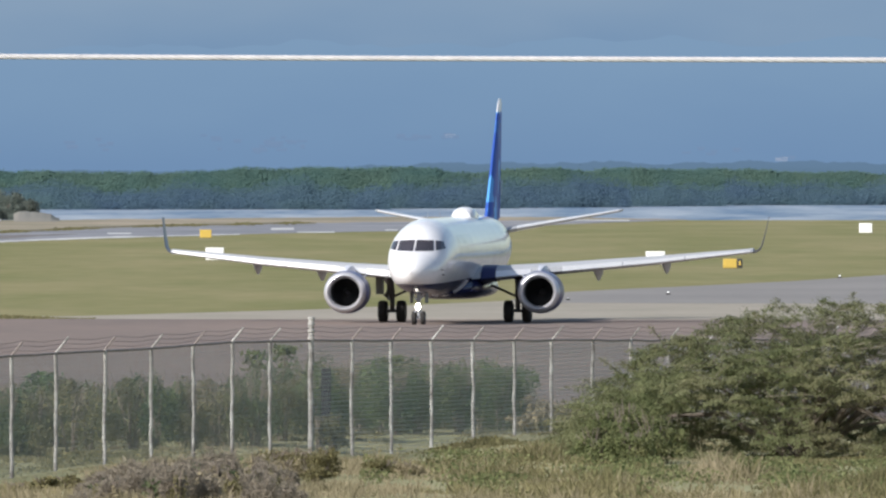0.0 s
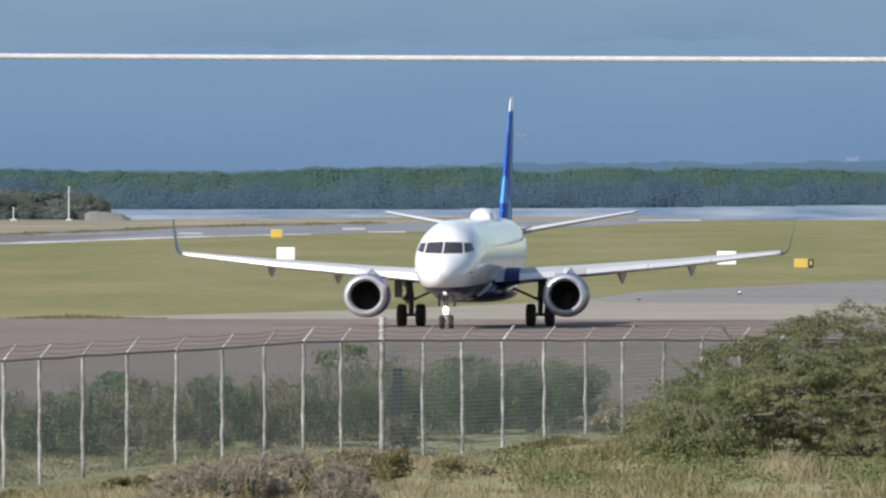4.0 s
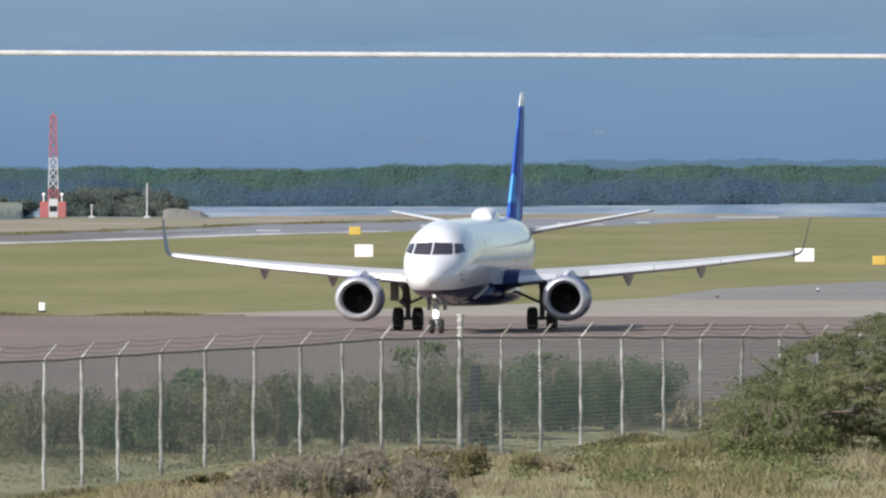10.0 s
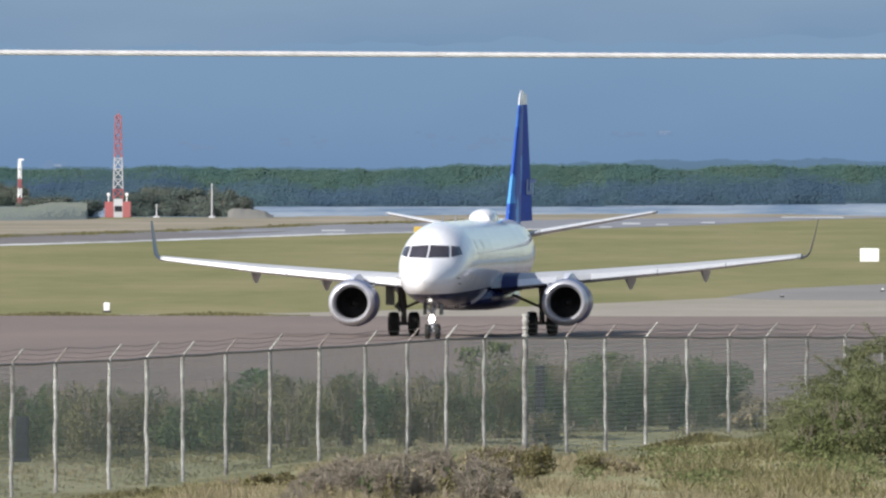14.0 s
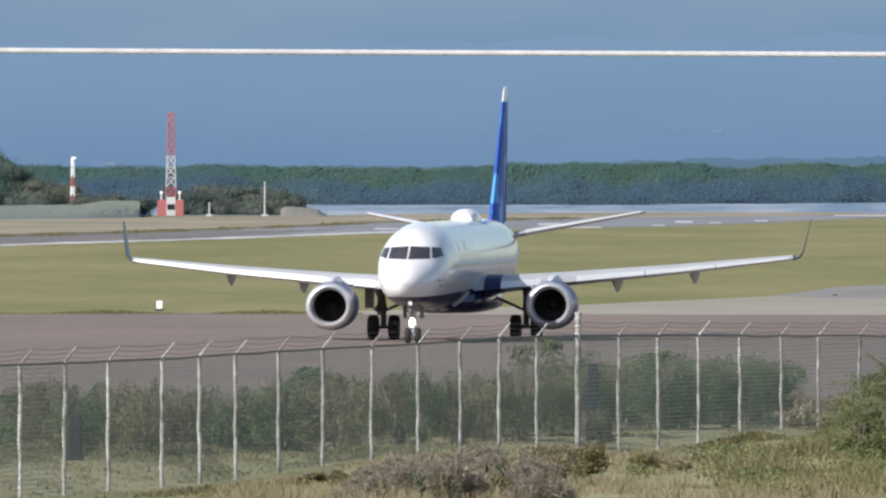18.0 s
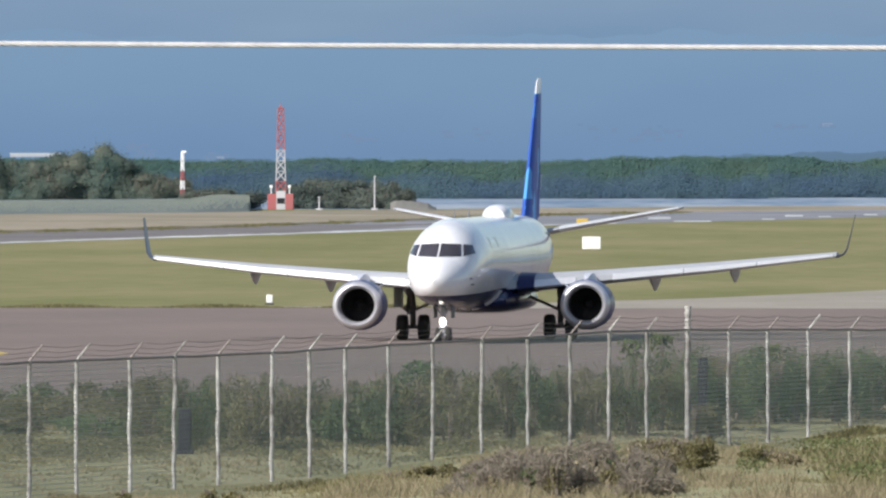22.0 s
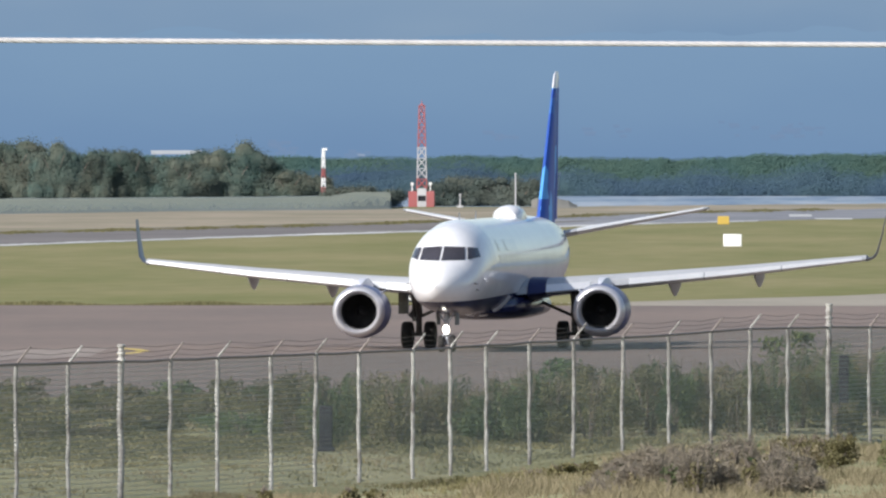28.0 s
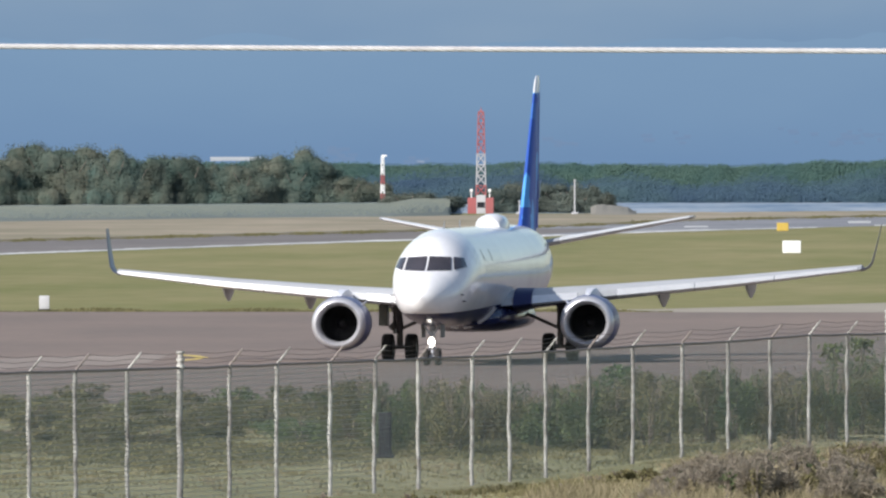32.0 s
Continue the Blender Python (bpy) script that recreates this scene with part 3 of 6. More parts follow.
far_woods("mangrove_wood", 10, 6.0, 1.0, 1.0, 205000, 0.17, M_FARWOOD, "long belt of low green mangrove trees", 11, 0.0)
# the bluer front row puts haze and shade at the belt's foot into colour
far_woods("mangrove_fringe", 0, 3.1, 1.7, 0.0, 130000, 0.165, M_FRINGE, "mangrove fringe along the lagoon, its leaves tinted blue for haze", 12, 0.2)


def far_tree(x, y, h, w, seed, name, label, group, leaf, count):
    rng = np.random.default_rng(seed)
    t = thing(name, pose(x, y, 0), label, "tree", group)
    bm = bmesh.new()
    rod(bm, (0, 0, 0), (0.1, 0, h * 0.35), 0.25, 0.17, 7)
    for k in range(5):
        a = k * 1.26 + rng.uniform(0, 0.6)
        rod(bm, (0.1, 0, h * rng.uniform(0.2, 0.34)), (w * 0.35 * math.cos(a), w * 0.3 * math.sin(a), h * rng.uniform(0.5, 0.75)), 0.12, 0.04, 5)
    part("trunk", bm, M_BARK, t)
    blobs = [(rng.uniform(-0.4, 0.4) * w, rng.uniform(-0.08, 0.08) * w, h * rng.uniform(0.26, 0.76), w * rng.uniform(0.18, 0.34), w * rng.uniform(0.08, 0.13), h * rng.uniform(0.12, 0.24)) for _ in range(14)]
    blobs.append((0, 0, h * 0.32, w * 0.52, w * 0.2, h * 0.36))
    blobs += [(rng.uniform(-0.55, 0.55) * w, rng.uniform(-0.2, 0.05) * w, h * 0.12, w * 0.24, w * 0.14, h * 0.2) for _ in range(6)]
    p, o = blob_points(rng, blobs, count, 0.66, True)
    p += rng.normal(0, 0.21, p.shape)
    p[:, 2] = np.maximum(p[:, 2], 0.05)
    co = np.concatenate([leaves(rng, p, 0.145, out=o, bias=3.6), blob_cores(blobs, 0.72)])
    ob = new("crown", quads_mesh("crown", co, leaf))
    ob.parent = t


def left_trees():
    rng = random.Random(5)
    spots = [(-1120, 285, 9), (-1060, 290, 9), (-1010, 283, 8), (-950, 262, 8), (-895, 262, 8), (-860, 272, 6), (-824, 264, 7), (-780, 282, 7), (-730, 285, 8), (-685, 287, 7), (-640, 297, 7), (-590, 297, 7), (-545, 288, 6), (-500, 274, 8), (-468, 284, 6), (-440, 305, 4), (-405, 328, 6), (-365, 335, 6)]
    for k, (u, v, w) in enumerate(spots):
        y = 2690 + rng.uniform(-12, 12)
        x = (u - 784) / 33571 * y
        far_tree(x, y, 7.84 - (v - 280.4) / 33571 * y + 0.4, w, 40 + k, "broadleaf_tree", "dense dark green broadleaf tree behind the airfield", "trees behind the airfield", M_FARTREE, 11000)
    for k, (u, v, w) in enumerate([(-140, 345, 5), (-95, 328, 6.5), (-45, 330, 6), (5, 338, 5), (40, 352, 4), (-300, 350, 6), (-245, 356, 6)]):
        y = 2425 + rng.uniform(-8, 8)
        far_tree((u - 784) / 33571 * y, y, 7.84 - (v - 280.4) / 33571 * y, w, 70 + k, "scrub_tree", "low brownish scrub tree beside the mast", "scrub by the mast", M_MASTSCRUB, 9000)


left_trees()


def edge_tufts():
    """Ragged tufts along the runway ditch, and a nap of reeds on the bank."""
    rng = np.random.default_rng(10)
    u = rng.uniform(-1200, 560, 7000)
    v = np.interp(u, [p[0] for p in BERM_NEAR], [p[1] for p in BERM_NEAR]) + rng.normal(0, 0.9, len(u))
    y = 263202 / (v - 280.4)
    x = (u - 784) / 33571 * y
    h = np.maximum(0.1 * rng.uniform(0.2, 1.2, len(u)) * (0.75 + 0.6 * np.sin(u * 0.05 + 2 * np.sin(u * 0.013))), 0.02)
    w = rng.uniform(0.12, 0.4, len(u))
    z = np.zeros(len(u))
    co = np.stack([np.stack([x - w, y, z], 1), np.stack([x + w, y, z], 1), np.stack([x + w * 0.4, y, h], 1), np.stack([x - w * 0.4, y, h], 1)], axis=1)
    tagged(new("berm_tufts", quads_mesh("berm_tufts", co, M_EDGE)), "ragged dark tufts along the runway ditch", "grass", kind="stuff")
    u = rng.uniform(-1250, -226, 22000)
    foot = 263202 / (np.interp(u, *BANK_FOOT) - 280.4)
    d = rng.uniform(6, 120, len(u))
    y = foot + d
    x = (u - 784) / 33571 * foot * (foot + d) / foot
    z = np.interp(u, *BANK_TOP) * np.interp(d, [0, 4, 14, 30, 60, 130], [0, 0.12, 0.55, 0.86, 0.99, 1.0])
    w, h = rng.uniform(0.05, 0.16, len(u)), rng.uniform(0.05, 0.26, len(u))
    co = np.stack([np.stack([x - w, y, z - 0.15], 1), np.stack([x + w, y, z - 0.15], 1), np.stack([x + w * 0.4, y, z + h], 1), np.stack([x - w * 0.4, y, z + h], 1)], axis=1)
    tagged(new("reeds", quads_mesh("reeds", co, M_REED)), "short grey-green reeds over the bank", "reeds", kind="stuff")


edge_tufts()


# ---- masts, poles, signs on the field ----
def mast(x, y, h, w, hut, label):
    """A lattice mast in red and white bands; hut: the hut at its foot."""
    t = thing("radio_mast", pose(x, y, 0), label, "mast")
    z0 = 2.3 if hut else 0
    colours = [M_REDP, M_SIDING, M_SIDING, M_SIDING, M_REDP, M_REDP, M_REDP, M_REDP] if hut else [M_SIGNW, M_REDP, M_SIGNW, M_REDP, M_SIGNW, M_SIGNW]
    bands = len(colours)
    for k, colour in enumerate(colours):
        za, zb = z0 + (h - z0) * k / bands, z0 + (h - z0) * (k + 1) / bands
        wa, wb = w * (1 - 0.45 * k / bands), w * (1 - 0.45 * (k + 1) / bands)
        for sx, sy in ((-1, -1), (1, -1), (1, 1), (-1, 1)):
            for name, p, q, r in (("leg", (sx * wa, sy * wa, za), (sx * wb, sy * wb, zb), w * 0.14), ("brace", (sx * wa, sy * wa, za), (-sy * wb, sx * wb, zb), w * 0.1),
                                  ("rung", (sx * wa, sy * wa, zb - 0.1), (-sy * wa, sx * wa, zb - 0.1), 0.06), ("brace", (-sy * wa, sx * wa, za), (sx * wb, sy * wb, zb), 0.07)):
                bm = bmesh.new()
                rod(bm, p, q, r, n=4)
                part(name, bm, colour, t, smooth=False)
    bm = bmesh.new()
    if hut:
        rod(bm, (0, 0, h), (0, 0, h + 0.6), 0.05, 0.03)
    box(bm, -0.16, 0.5 - 0.34 * hut, -0.16, 0.16, h - 0.05, h + 0.2, 0.03)
    part("lamp_head", bm, M_REDP if hut else M_SIGNW, t)
    if hut:
        for k, (a, b, c) in enumerate(((-1.65, -0.55, M_REDP), (-0.55, 0.6, M_SIDING), (0.6, 1.6, M_REDP))):
            bm = bmesh.new()
            box(bm, a, b, -1.0, 1.0, 0, 2.0 + 0.35 * (k == 1), 0.04)
            part("hut_bay", bm, c, t, smooth=False)
        bm = bmesh.new()
        box(bm, -0.45, 0.5, -1.04, -1.0, 0.75, 1.45, 0.01)
        part("hut_window", bm, M_SLATE, t, "dark window", smooth=False)
        for sx in (-1.2, 1.1):
            bm = bmesh.new()
            rod(bm, (sx, -0.6, 2.0), (sx, -0.6, 2.9), 0.07)
            box(bm, sx - 0.18, sx + 0.18, -0.75, -0.45, 2.75, 3.1, 0.05)
            part("beacon", bm, M_SIGNW, t)


mast(-67.92, 2390, 12.85, 0.62, True, "red and white lattice radio mast on a painted hut")
mast(-81.99, 2440, 7.2, 0.27, False, "slim red and white obstruction mast in the grass")


def pole(x, y, h, name="marker_pole", label="thin pale pole standing in dry grass"):
    t = thing(name, pose(x, y, 0), label, "pole")
    bm = bmesh.new()
    rod(bm, (0, 0, 0), (0, 0, h), 0.10, 0.08)
    part("shaft", bm, M_SIDING, t)
    bm = bmesh.new()
    box(bm, -0.13, 0.13, -0.12, 0.12, h, h + 0.2, 0.03)
    part("cap", bm, M_SIDING, t)
    bm = bmesh.new()
    box(bm, -0.4, 0.4, -0.4, 0.4, 0, 0.25, 0.04)
    part("footing", bm, M_SIDING, t)


pole(-55.63, 2370, 4.1)
pole(-62.55, 2370, 1.5, "white_marker", "short white marker post in dry grass")
pole(-79.07, 2400, 1.0, "white_marker", "short white marker post in dry grass")


def field_sign(x, y, w, h, face, label, panel=None, foot=0.25):
    """A low taxiway sign: box body on legs, coloured face and an end panel."""
    t = thing("taxiway_sign", pose(x, y, 0), label, "sign", "signs in the grass")
    bm = bmesh.new()
    box(bm, -w / 2, w / 2, 0, 0.22, foot, foot + h, 0.03)
    part("body", bm, face, t)
    bm = bmesh.new()
    box(bm, -w / 2 + 0.05, w / 2 - 0.05, -0.02, 0.0, foot + 0.06, foot + h - 0.06)
    part("face", bm, face, t, smooth=False)
    for sx in (-1, 1):
        bm = bmesh.new()
        rod(bm, (sx * w * 0.36, 0.1, 0), (sx * w * 0.36, 0.1, foot + 0.05), 0.05)
        part("leg", bm, M_GEAR, t)
    if panel:
        bm = bmesh.new()
        box(bm, w / 2, w / 2 + w * 0.4, -0.02, 0.2, foot, foot + h, 0.03)
        part("panel", bm, M_SIGNK, t, "black location panel")
        bm = bmesh.new()
        box(bm, w / 2 + w * 0.13, w / 2 + w * 0.27, -0.035, -0.021, foot + h * 0.3, foot + h * 0.75)
        part("character_bar", bm, M_SIGNY, t, smooth=False)


field_sign(-17.51, 1455, 1.4, 0.95, M_SIGNW, "white-backed taxiway sign standing in the grass", foot=0.04)
field_sign(15.57, 1390, 1.4, 0.98, M_SIGNW, "white-backed taxiway sign standing in the grass", foot=0.04)
field_sign(44.23, 1985, 1.35, 1.0, M_SIGNW, "white-backed sign at the far side of the field", foot=0.04)
field_sign(-23.26, 1859, 1.15, 0.8, M_SIGNY, "small yellow taxiway sign beyond the grass", foot=0.05)
field_sign(20.37, 1346, 0.98, 0.66, M_SIGNY, "yellow taxiway sign with a black end panel", True, foot=0.05)


def edge_marker(x, y, w, h, label, shell=None):
    t = thing("edge_marker", pose(x, y, 0), label, "marker", "edge markers")
    bm = bmesh.new()
    box(bm, -w / 2, w / 2, -0.1, 0.1, 0.1, h, 0.04)
    part("body", bm, shell or M_SIGNW, t)
    bm = bmesh.new()
    box(bm, -w / 2 - 0.06, w / 2 + 0.06, -0.15, 0.15, 0, 0.1, 0.02)
    part("base", bm, M_SIGNK, t)


edge_marker(-47.92, 931, 0.5, 0.76, "weathered pale marker box at the edge of the grass", M_SIDING)
edge_marker(-27.42, 945, 0.3, 0.5, "white marker box at the edge of the grass")
edge_marker(6.89, 1046, 0.1, 0.16, "small pale edge marker by the taxiway", M_SIDING)
edge_marker(12.95, 1090, 0.13, 0.2, "small white edge marker by the taxiway")
edge_marker(25.93, 1240, 0.14, 0.22, "small white edge marker by the taxiway")


# ---- hillside buildings, tiny with distance ----
def far_house(u, v, w, h, wall=None):
    """A building let into the slope of the far range."""
    y = 4690
    t = thing("hillside_building", pose((u - 784) / 33571 * y, y, 7.84 - (v - 280.4) / 33571 * y), "pale building half lost in haze on the hillside", "building", "hillside buildings")
    bm = bmesh.new()
    box(bm, -w / 2, w / 2, 0, 26, 0, h)
    part("wall", bm, wall or M_HOUSE, t, smooth=False)
    bm = bmesh.new()
    box(bm, -w / 2 - 0.15, w / 2 + 0.15, -0.2, 26, h, h + 0.2)
    part("roof", bm, wall or M_HOUSE, t, smooth=False)


# far walls whose hazy look is put into a glow of their own
M_HOUSE = distance_glow("hazy_wall", (0.175, 0.275, 0.44), (0.215, 0.295, 0.45), 0.0, 3.0, 1.2, 0.6)
M_HOUSEWHITE = distance_glow("hazy_white_wall", (0.22, 0.315, 0.475), (0.32, 0.39, 0.52), -2.0, 2.0, 1.6, 0.8)


# sunlight on the white walls is put into this stronger glow
M_HOUSEBRIGHT = distance_glow("sun_glow_white_wall", (0.52, 0.56, 0.62), (0.66, 0.68, 0.72), 0.0, 1.5, 0.8, 0.8)
far_house(-598, 297, 9.6, 0.75, M_HOUSEBRIGHT)
far_house(-641, 297.5, 2.4, 0.8, M_HOUSEBRIGHT)
rng_h = random.Random(12)
for u, v, du, dv, count, white in ((498, 264, 45, 13, 16, 0.0), (735, 247, 26, 2, 8, 0.15), (790, 245, 18, 2, 6, 0.6), (-420, 288, 22, 12, 14, 0.1), (-282, 300, 18, 5, 7, 0.3), 
                                   (440, 256, 90, 14, 12, 0.0), (160, 262, 40, 12, 6, 0.0), (1255, 270, 50, 6, 6, 0.0), (1390, 284, 14, 3, 4, 0.3), (-30, 268, 60, 6, 6, 0.0)):
    for _ in range(count):
        far_house(u + rng_h.uniform(-du, du), v + rng_h.uniform(-dv, dv), rng_h.uniform(0.8, 2.6), rng_h.uniform(0.35, 0.9), M_HOUSEWHITE if rng_h.random() < white else M_HOUSE)


# ---- the overhead cable ----
def overhead_cable():
    t = thing("overhead_cable", pose(0, 70, 0), "twisted silver overhead cable with a slight sag", "cable")
    xs = np.arange(-14, 14.001, 0.026)
    for k in range(6):
        bm = bmesh.new()
        rings = []
        for x in xs:
            a = x * math.tau / 0.26 + k * math.tau / 6
            c = Vector((x, 0.0056 * math.cos(a), 8.208 - 0.004 * x + 0.00038 * x * x + 0.0056 * math.sin(a)))
            rings.append([c + Vector((0, 0.0047 * math.cos(j * math.tau / 5), 0.0047 * math.sin(j * math.tau / 5))) for j in range(5)])
        vs = [[bm.verts.new(p) for p in r] for r in rings]
        for p, q in zip(vs, vs[1:]):
            for j in range(5):
                bm.faces.new((p[j], q[j], q[(j + 1) % 5], p[(j + 1) % 5]))
        part("strand", bm, M_ALU, t)


overhead_cable()


def cable_pole(x):
    t = thing("utility_pole", pose(x, 70.04, 0), "weathered wooden utility pole that carries the cable", "pole", "utility poles")
    top = 8.208 - 0.004 * x + 0.00038 * x * x
    bm = bmesh.new()
    lathe(bm, [(-0.6, 0.15), (0.0, 0.15), (top * 0.6, 0.13), (top + 0.45, 0.11), (top + 0.5, 0.06)], 14, "Z", (0, 0.12, 0), close=True)
    part("shaft", bm, M_BARK, t)
    bm = bmesh.new()
    box(bm, -0.05, 0.05, -0.12, 0.02, top - 0.14, top - 0.06, 0.012)
    part("bracket", bm, M_GEAR, t)
    bm = bmesh.new()
    lathe(bm, [(-0.07, 0.02), (-0.06, 0.045), (-0.04, 0.05), (-0.03, 0.03), (-0.012, 0.045), (0.0, 0.02)], 12, "Z", (0, -0.04, top), close=True)
    part("insulator", bm, M_SIGNW, t)


for x in (-13.9, 13.9):
    cable_pole(x)


# ---- the perimeter fence ----
def fence():
    """Posts stand on one straight line in plan, with tops that follow the ground."""
    us = [-1150, -1060, -971, -889, -796, -704, -617, -532, -437, -360, -281, -187, -120, -55, 20, 98, 184, 268, 343, 410, 478, 549, 622, 693, 764, 838, 910, 977, 1049, 1115, 1185, 1255, 1325, 1395, 1465, 1535, 1605]
    t = thing("perimeter_fence", pose(0, 0, 0), "chain-link airfield fence with white posts and barbed-wire arms", "fence")
    tops = []
    for u in us:
        k = (u - 784) / 33571
        y = -117.66 / (k - 0.2238)
        v = np.interp(u, [-971, -704, -437, -187, 20, 268, 410, 549, 1115], [672, 664, 654, 644, 630, 617, 606, 603, 602])
        tops.append(Vector((k * y, y, 7.84 - (v - 280.4) / 33571 * y)))
    rng = random.Random(8)
    arm = Vector((0.30, 0.05, 0.38))
    for k, p in enumerate(tops):
        tall = us[k] in (549, -704)
        bm = bmesh.new()
        r = 0.049 if not tall else 0.072
        lean = Vector((rng.uniform(-0.03, 0.03), 0, 0))
        top = p + lean + Vector((0, 0, 0.03 if not tall else 0.6 if us[k] > 0 else 0.36))
        low = Vector((p.x, p.y, -0.7))
        knots = [low.lerp(top, f) + Vector((rng.uniform(-0.02, 0.02) if 0.1 < f < 0.9 else 0, 0, 0)) for f in np.linspace(0, 1, 9)]
        widths = [r * rng.uniform(0.9, 1.06) for _ in knots]
        loft(bm, [[q + Vector((w * math.cos(j * math.tau / 10), w * math.sin(j * math.tau / 10), 0)) for j in range(10)] for q, w in zip(knots, widths)])
        post = part("post", bm, M_POST, t, "tall banded corner post" if tall else "")
        if tall:
            for dz in ((0.05, 0.25, 0.45, 0.6) if us[k] > 0 else (0.04, 0.2, 0.36)):
                bm = bmesh.new()
                lathe(bm, [(-0.035, 0.076), (-0.03, 0.098), (0.03, 0.098), (0.035, 0.076)], 10, "Z", p + lean + Vector((0, 0, dz)))
                part("collar", bm, M_POST, post)
        else:
            bm = bmesh.new()
            a = arm * rng.uniform(0.9, 1.15)
            rod(bm, p, p + a, 0.032, 0.026, 6)
            part("barbed_wire_arm", bm, M_POST if rng.random() < 0.6 else M_RAIL, post)
    for k in range(len(tops) - 1):
        a, b = tops[k], tops[k + 1]
        bm = bmesh.new()
        mid = (a + b) / 2 + Vector((0, 0, rng.uniform(-0.03, 0.0)))
        rod(bm, a, mid, 0.034, n=6)
        rod(bm, mid, b, 0.034, n=6)
        part("top_rail", bm, M_RAIL, t)
        for f in (0.35, 0.66, 0.97):
            bm = bmesh.new()
            sag = Vector((0, 0, -0.05))
            rod(bm, a + arm * f, (a + b) / 2 + arm * f + sag, 0.007, n=3, cap=False)
            rod(bm, (a + b) / 2 + arm * f + sag, b + arm * f, 0.007, n=3, cap=False)
            part("barbed_wire", bm, M_RUSTWIRE, t)
        # diagonal wires of the netting, each a thin flat strip
        d = b - a
        length = math.hypot(d.x, d.y)
        e = Vector((d.x, d.y, 0)) / length
        foot = float(dip((a.x + b.x) / 2, (a.y + b.y) / 2))
        top = min(a.z, b.z) - 0.02 - foot
        step, wire = 0.10, WIRE
        s = np.arange(-top, length, step)
        co = []
        for sign in (1, -1):
            for s0 in s:
                p0, p1 = s0, s0 + top
                z0, z1 = 0.0, top
                if p0 < 0:
                    z0, p0 = -s0, 0.0
                if p1 > length:
                    z1, p1 = z1 - (p1 - length), length
                if z1 - z0 < 0.05:
                    continue
                if sign < 0:
                    p0, p1 = length - p0, length - p1
                q0 = Vector((a.x, a.y, 0)) + e * p0
                q1 = Vector((a.x, a.y, 0)) + e * p1
                w = e * wire
                z0, z1 = z0 + foot, z1 + foot
                co.append([(q0.x - w.x, q0.y - w.y, z0), (q0.x + w.x, q0.y + w.y, z0), (q1.x + w.x, q1.y + w.y, z1), (q1.x - w.x, q1.y - w.y, z1)])
        # level tension wires, heavier in the newer stretches
        half = 0.0068 if us[k] < -420 or us[k] > 540 else 0.0026
        for z in np.arange(foot + 0.1, foot + top, 0.115):
            co.append([(a.x, a.y - 0.004, z - half), (b.x, b.y - 0.004, z - half), (b.x, b.y - 0.004, z + half), (a.x, a.y - 0.004, z + half)])
        net = new("netting", quads_mesh("netting", co, M_GALV))
        net.parent = t


WIRE = 0.0092
fence()


# ---- plants round the fence ----
def stems(rng, n, h, w, r=0.03):
    bm = bmesh.new()
    for k in range(n):
        a = rng.uniform(0, math.tau)
        d = rng.uniform(0.2, 0.9) * w
        m = (d * 0.4 * math.cos(a), d * 0.4 * math.sin(a), h * 0.4)
        e = (d * math.cos(a), d * math.sin(a), h * rng.uniform(0.6, 0.95))
        rod(bm, (0.1 * math.cos(a), 0.1 * math.sin(a), 0), m, r, r * 0.7, 5, False)
        rod(bm, m, e, r * 0.7, r * 0.25, 5, False)
        rod(bm, m, (e[0] * 0.6 - d * 0.2 * math.sin(a), e[1] * 0.6 + d * 0.2 * math.cos(a), h * 0.8), r * 0.5, r * 0.2, 4, False)
    return bm


def shrub(x, y, h, w, seed, material, label, group, count, size, name="shrub", depth=None):
    rng = np.random.default_rng(seed)
    t = thing(name, pose(x, y, float(dip(x, y))), label, "shrub", group)
    part("stem_base", stems(rng, 9, h, w * 0.8), M_BARK, t)
    depth = depth or w
    blobs = []
    for _ in range(10):
        a, d = rng.uniform(0, math.tau), math.sqrt(rng.uniform(0, 1)) * 0.75
        hh = h * rng.uniform(0.32, 0.86) * (1 - 0.35 * d)
        blobs.append((w * d * math.cos(a), depth * d * math.sin(a), hh, w * rng.uniform(0.2, 0.4), depth * rng.uniform(0.2, 0.4), h * rng.uniform(0.1, 0.24)))
    blobs.append((0, 0, h * 0.3, w * 0.75, depth * 0.7, h * 0.32))
    p, o = blob_points(rng, blobs, count, 0.45, True)
    p += np.array([noise.noise_vector((q[0] * 2.5, q[1] * 2.5, q[2] * 2.5 + seed)) for q in p]) * 0.12
    p[:, 2] = np.maximum(p[:, 2], 0.02)
    ob = new("foliage", quads_mesh("foliage", leaves(rng, p, size, 1.2, 0, 0.45, o, 0.9), material))
    ob.parent = t
    return t


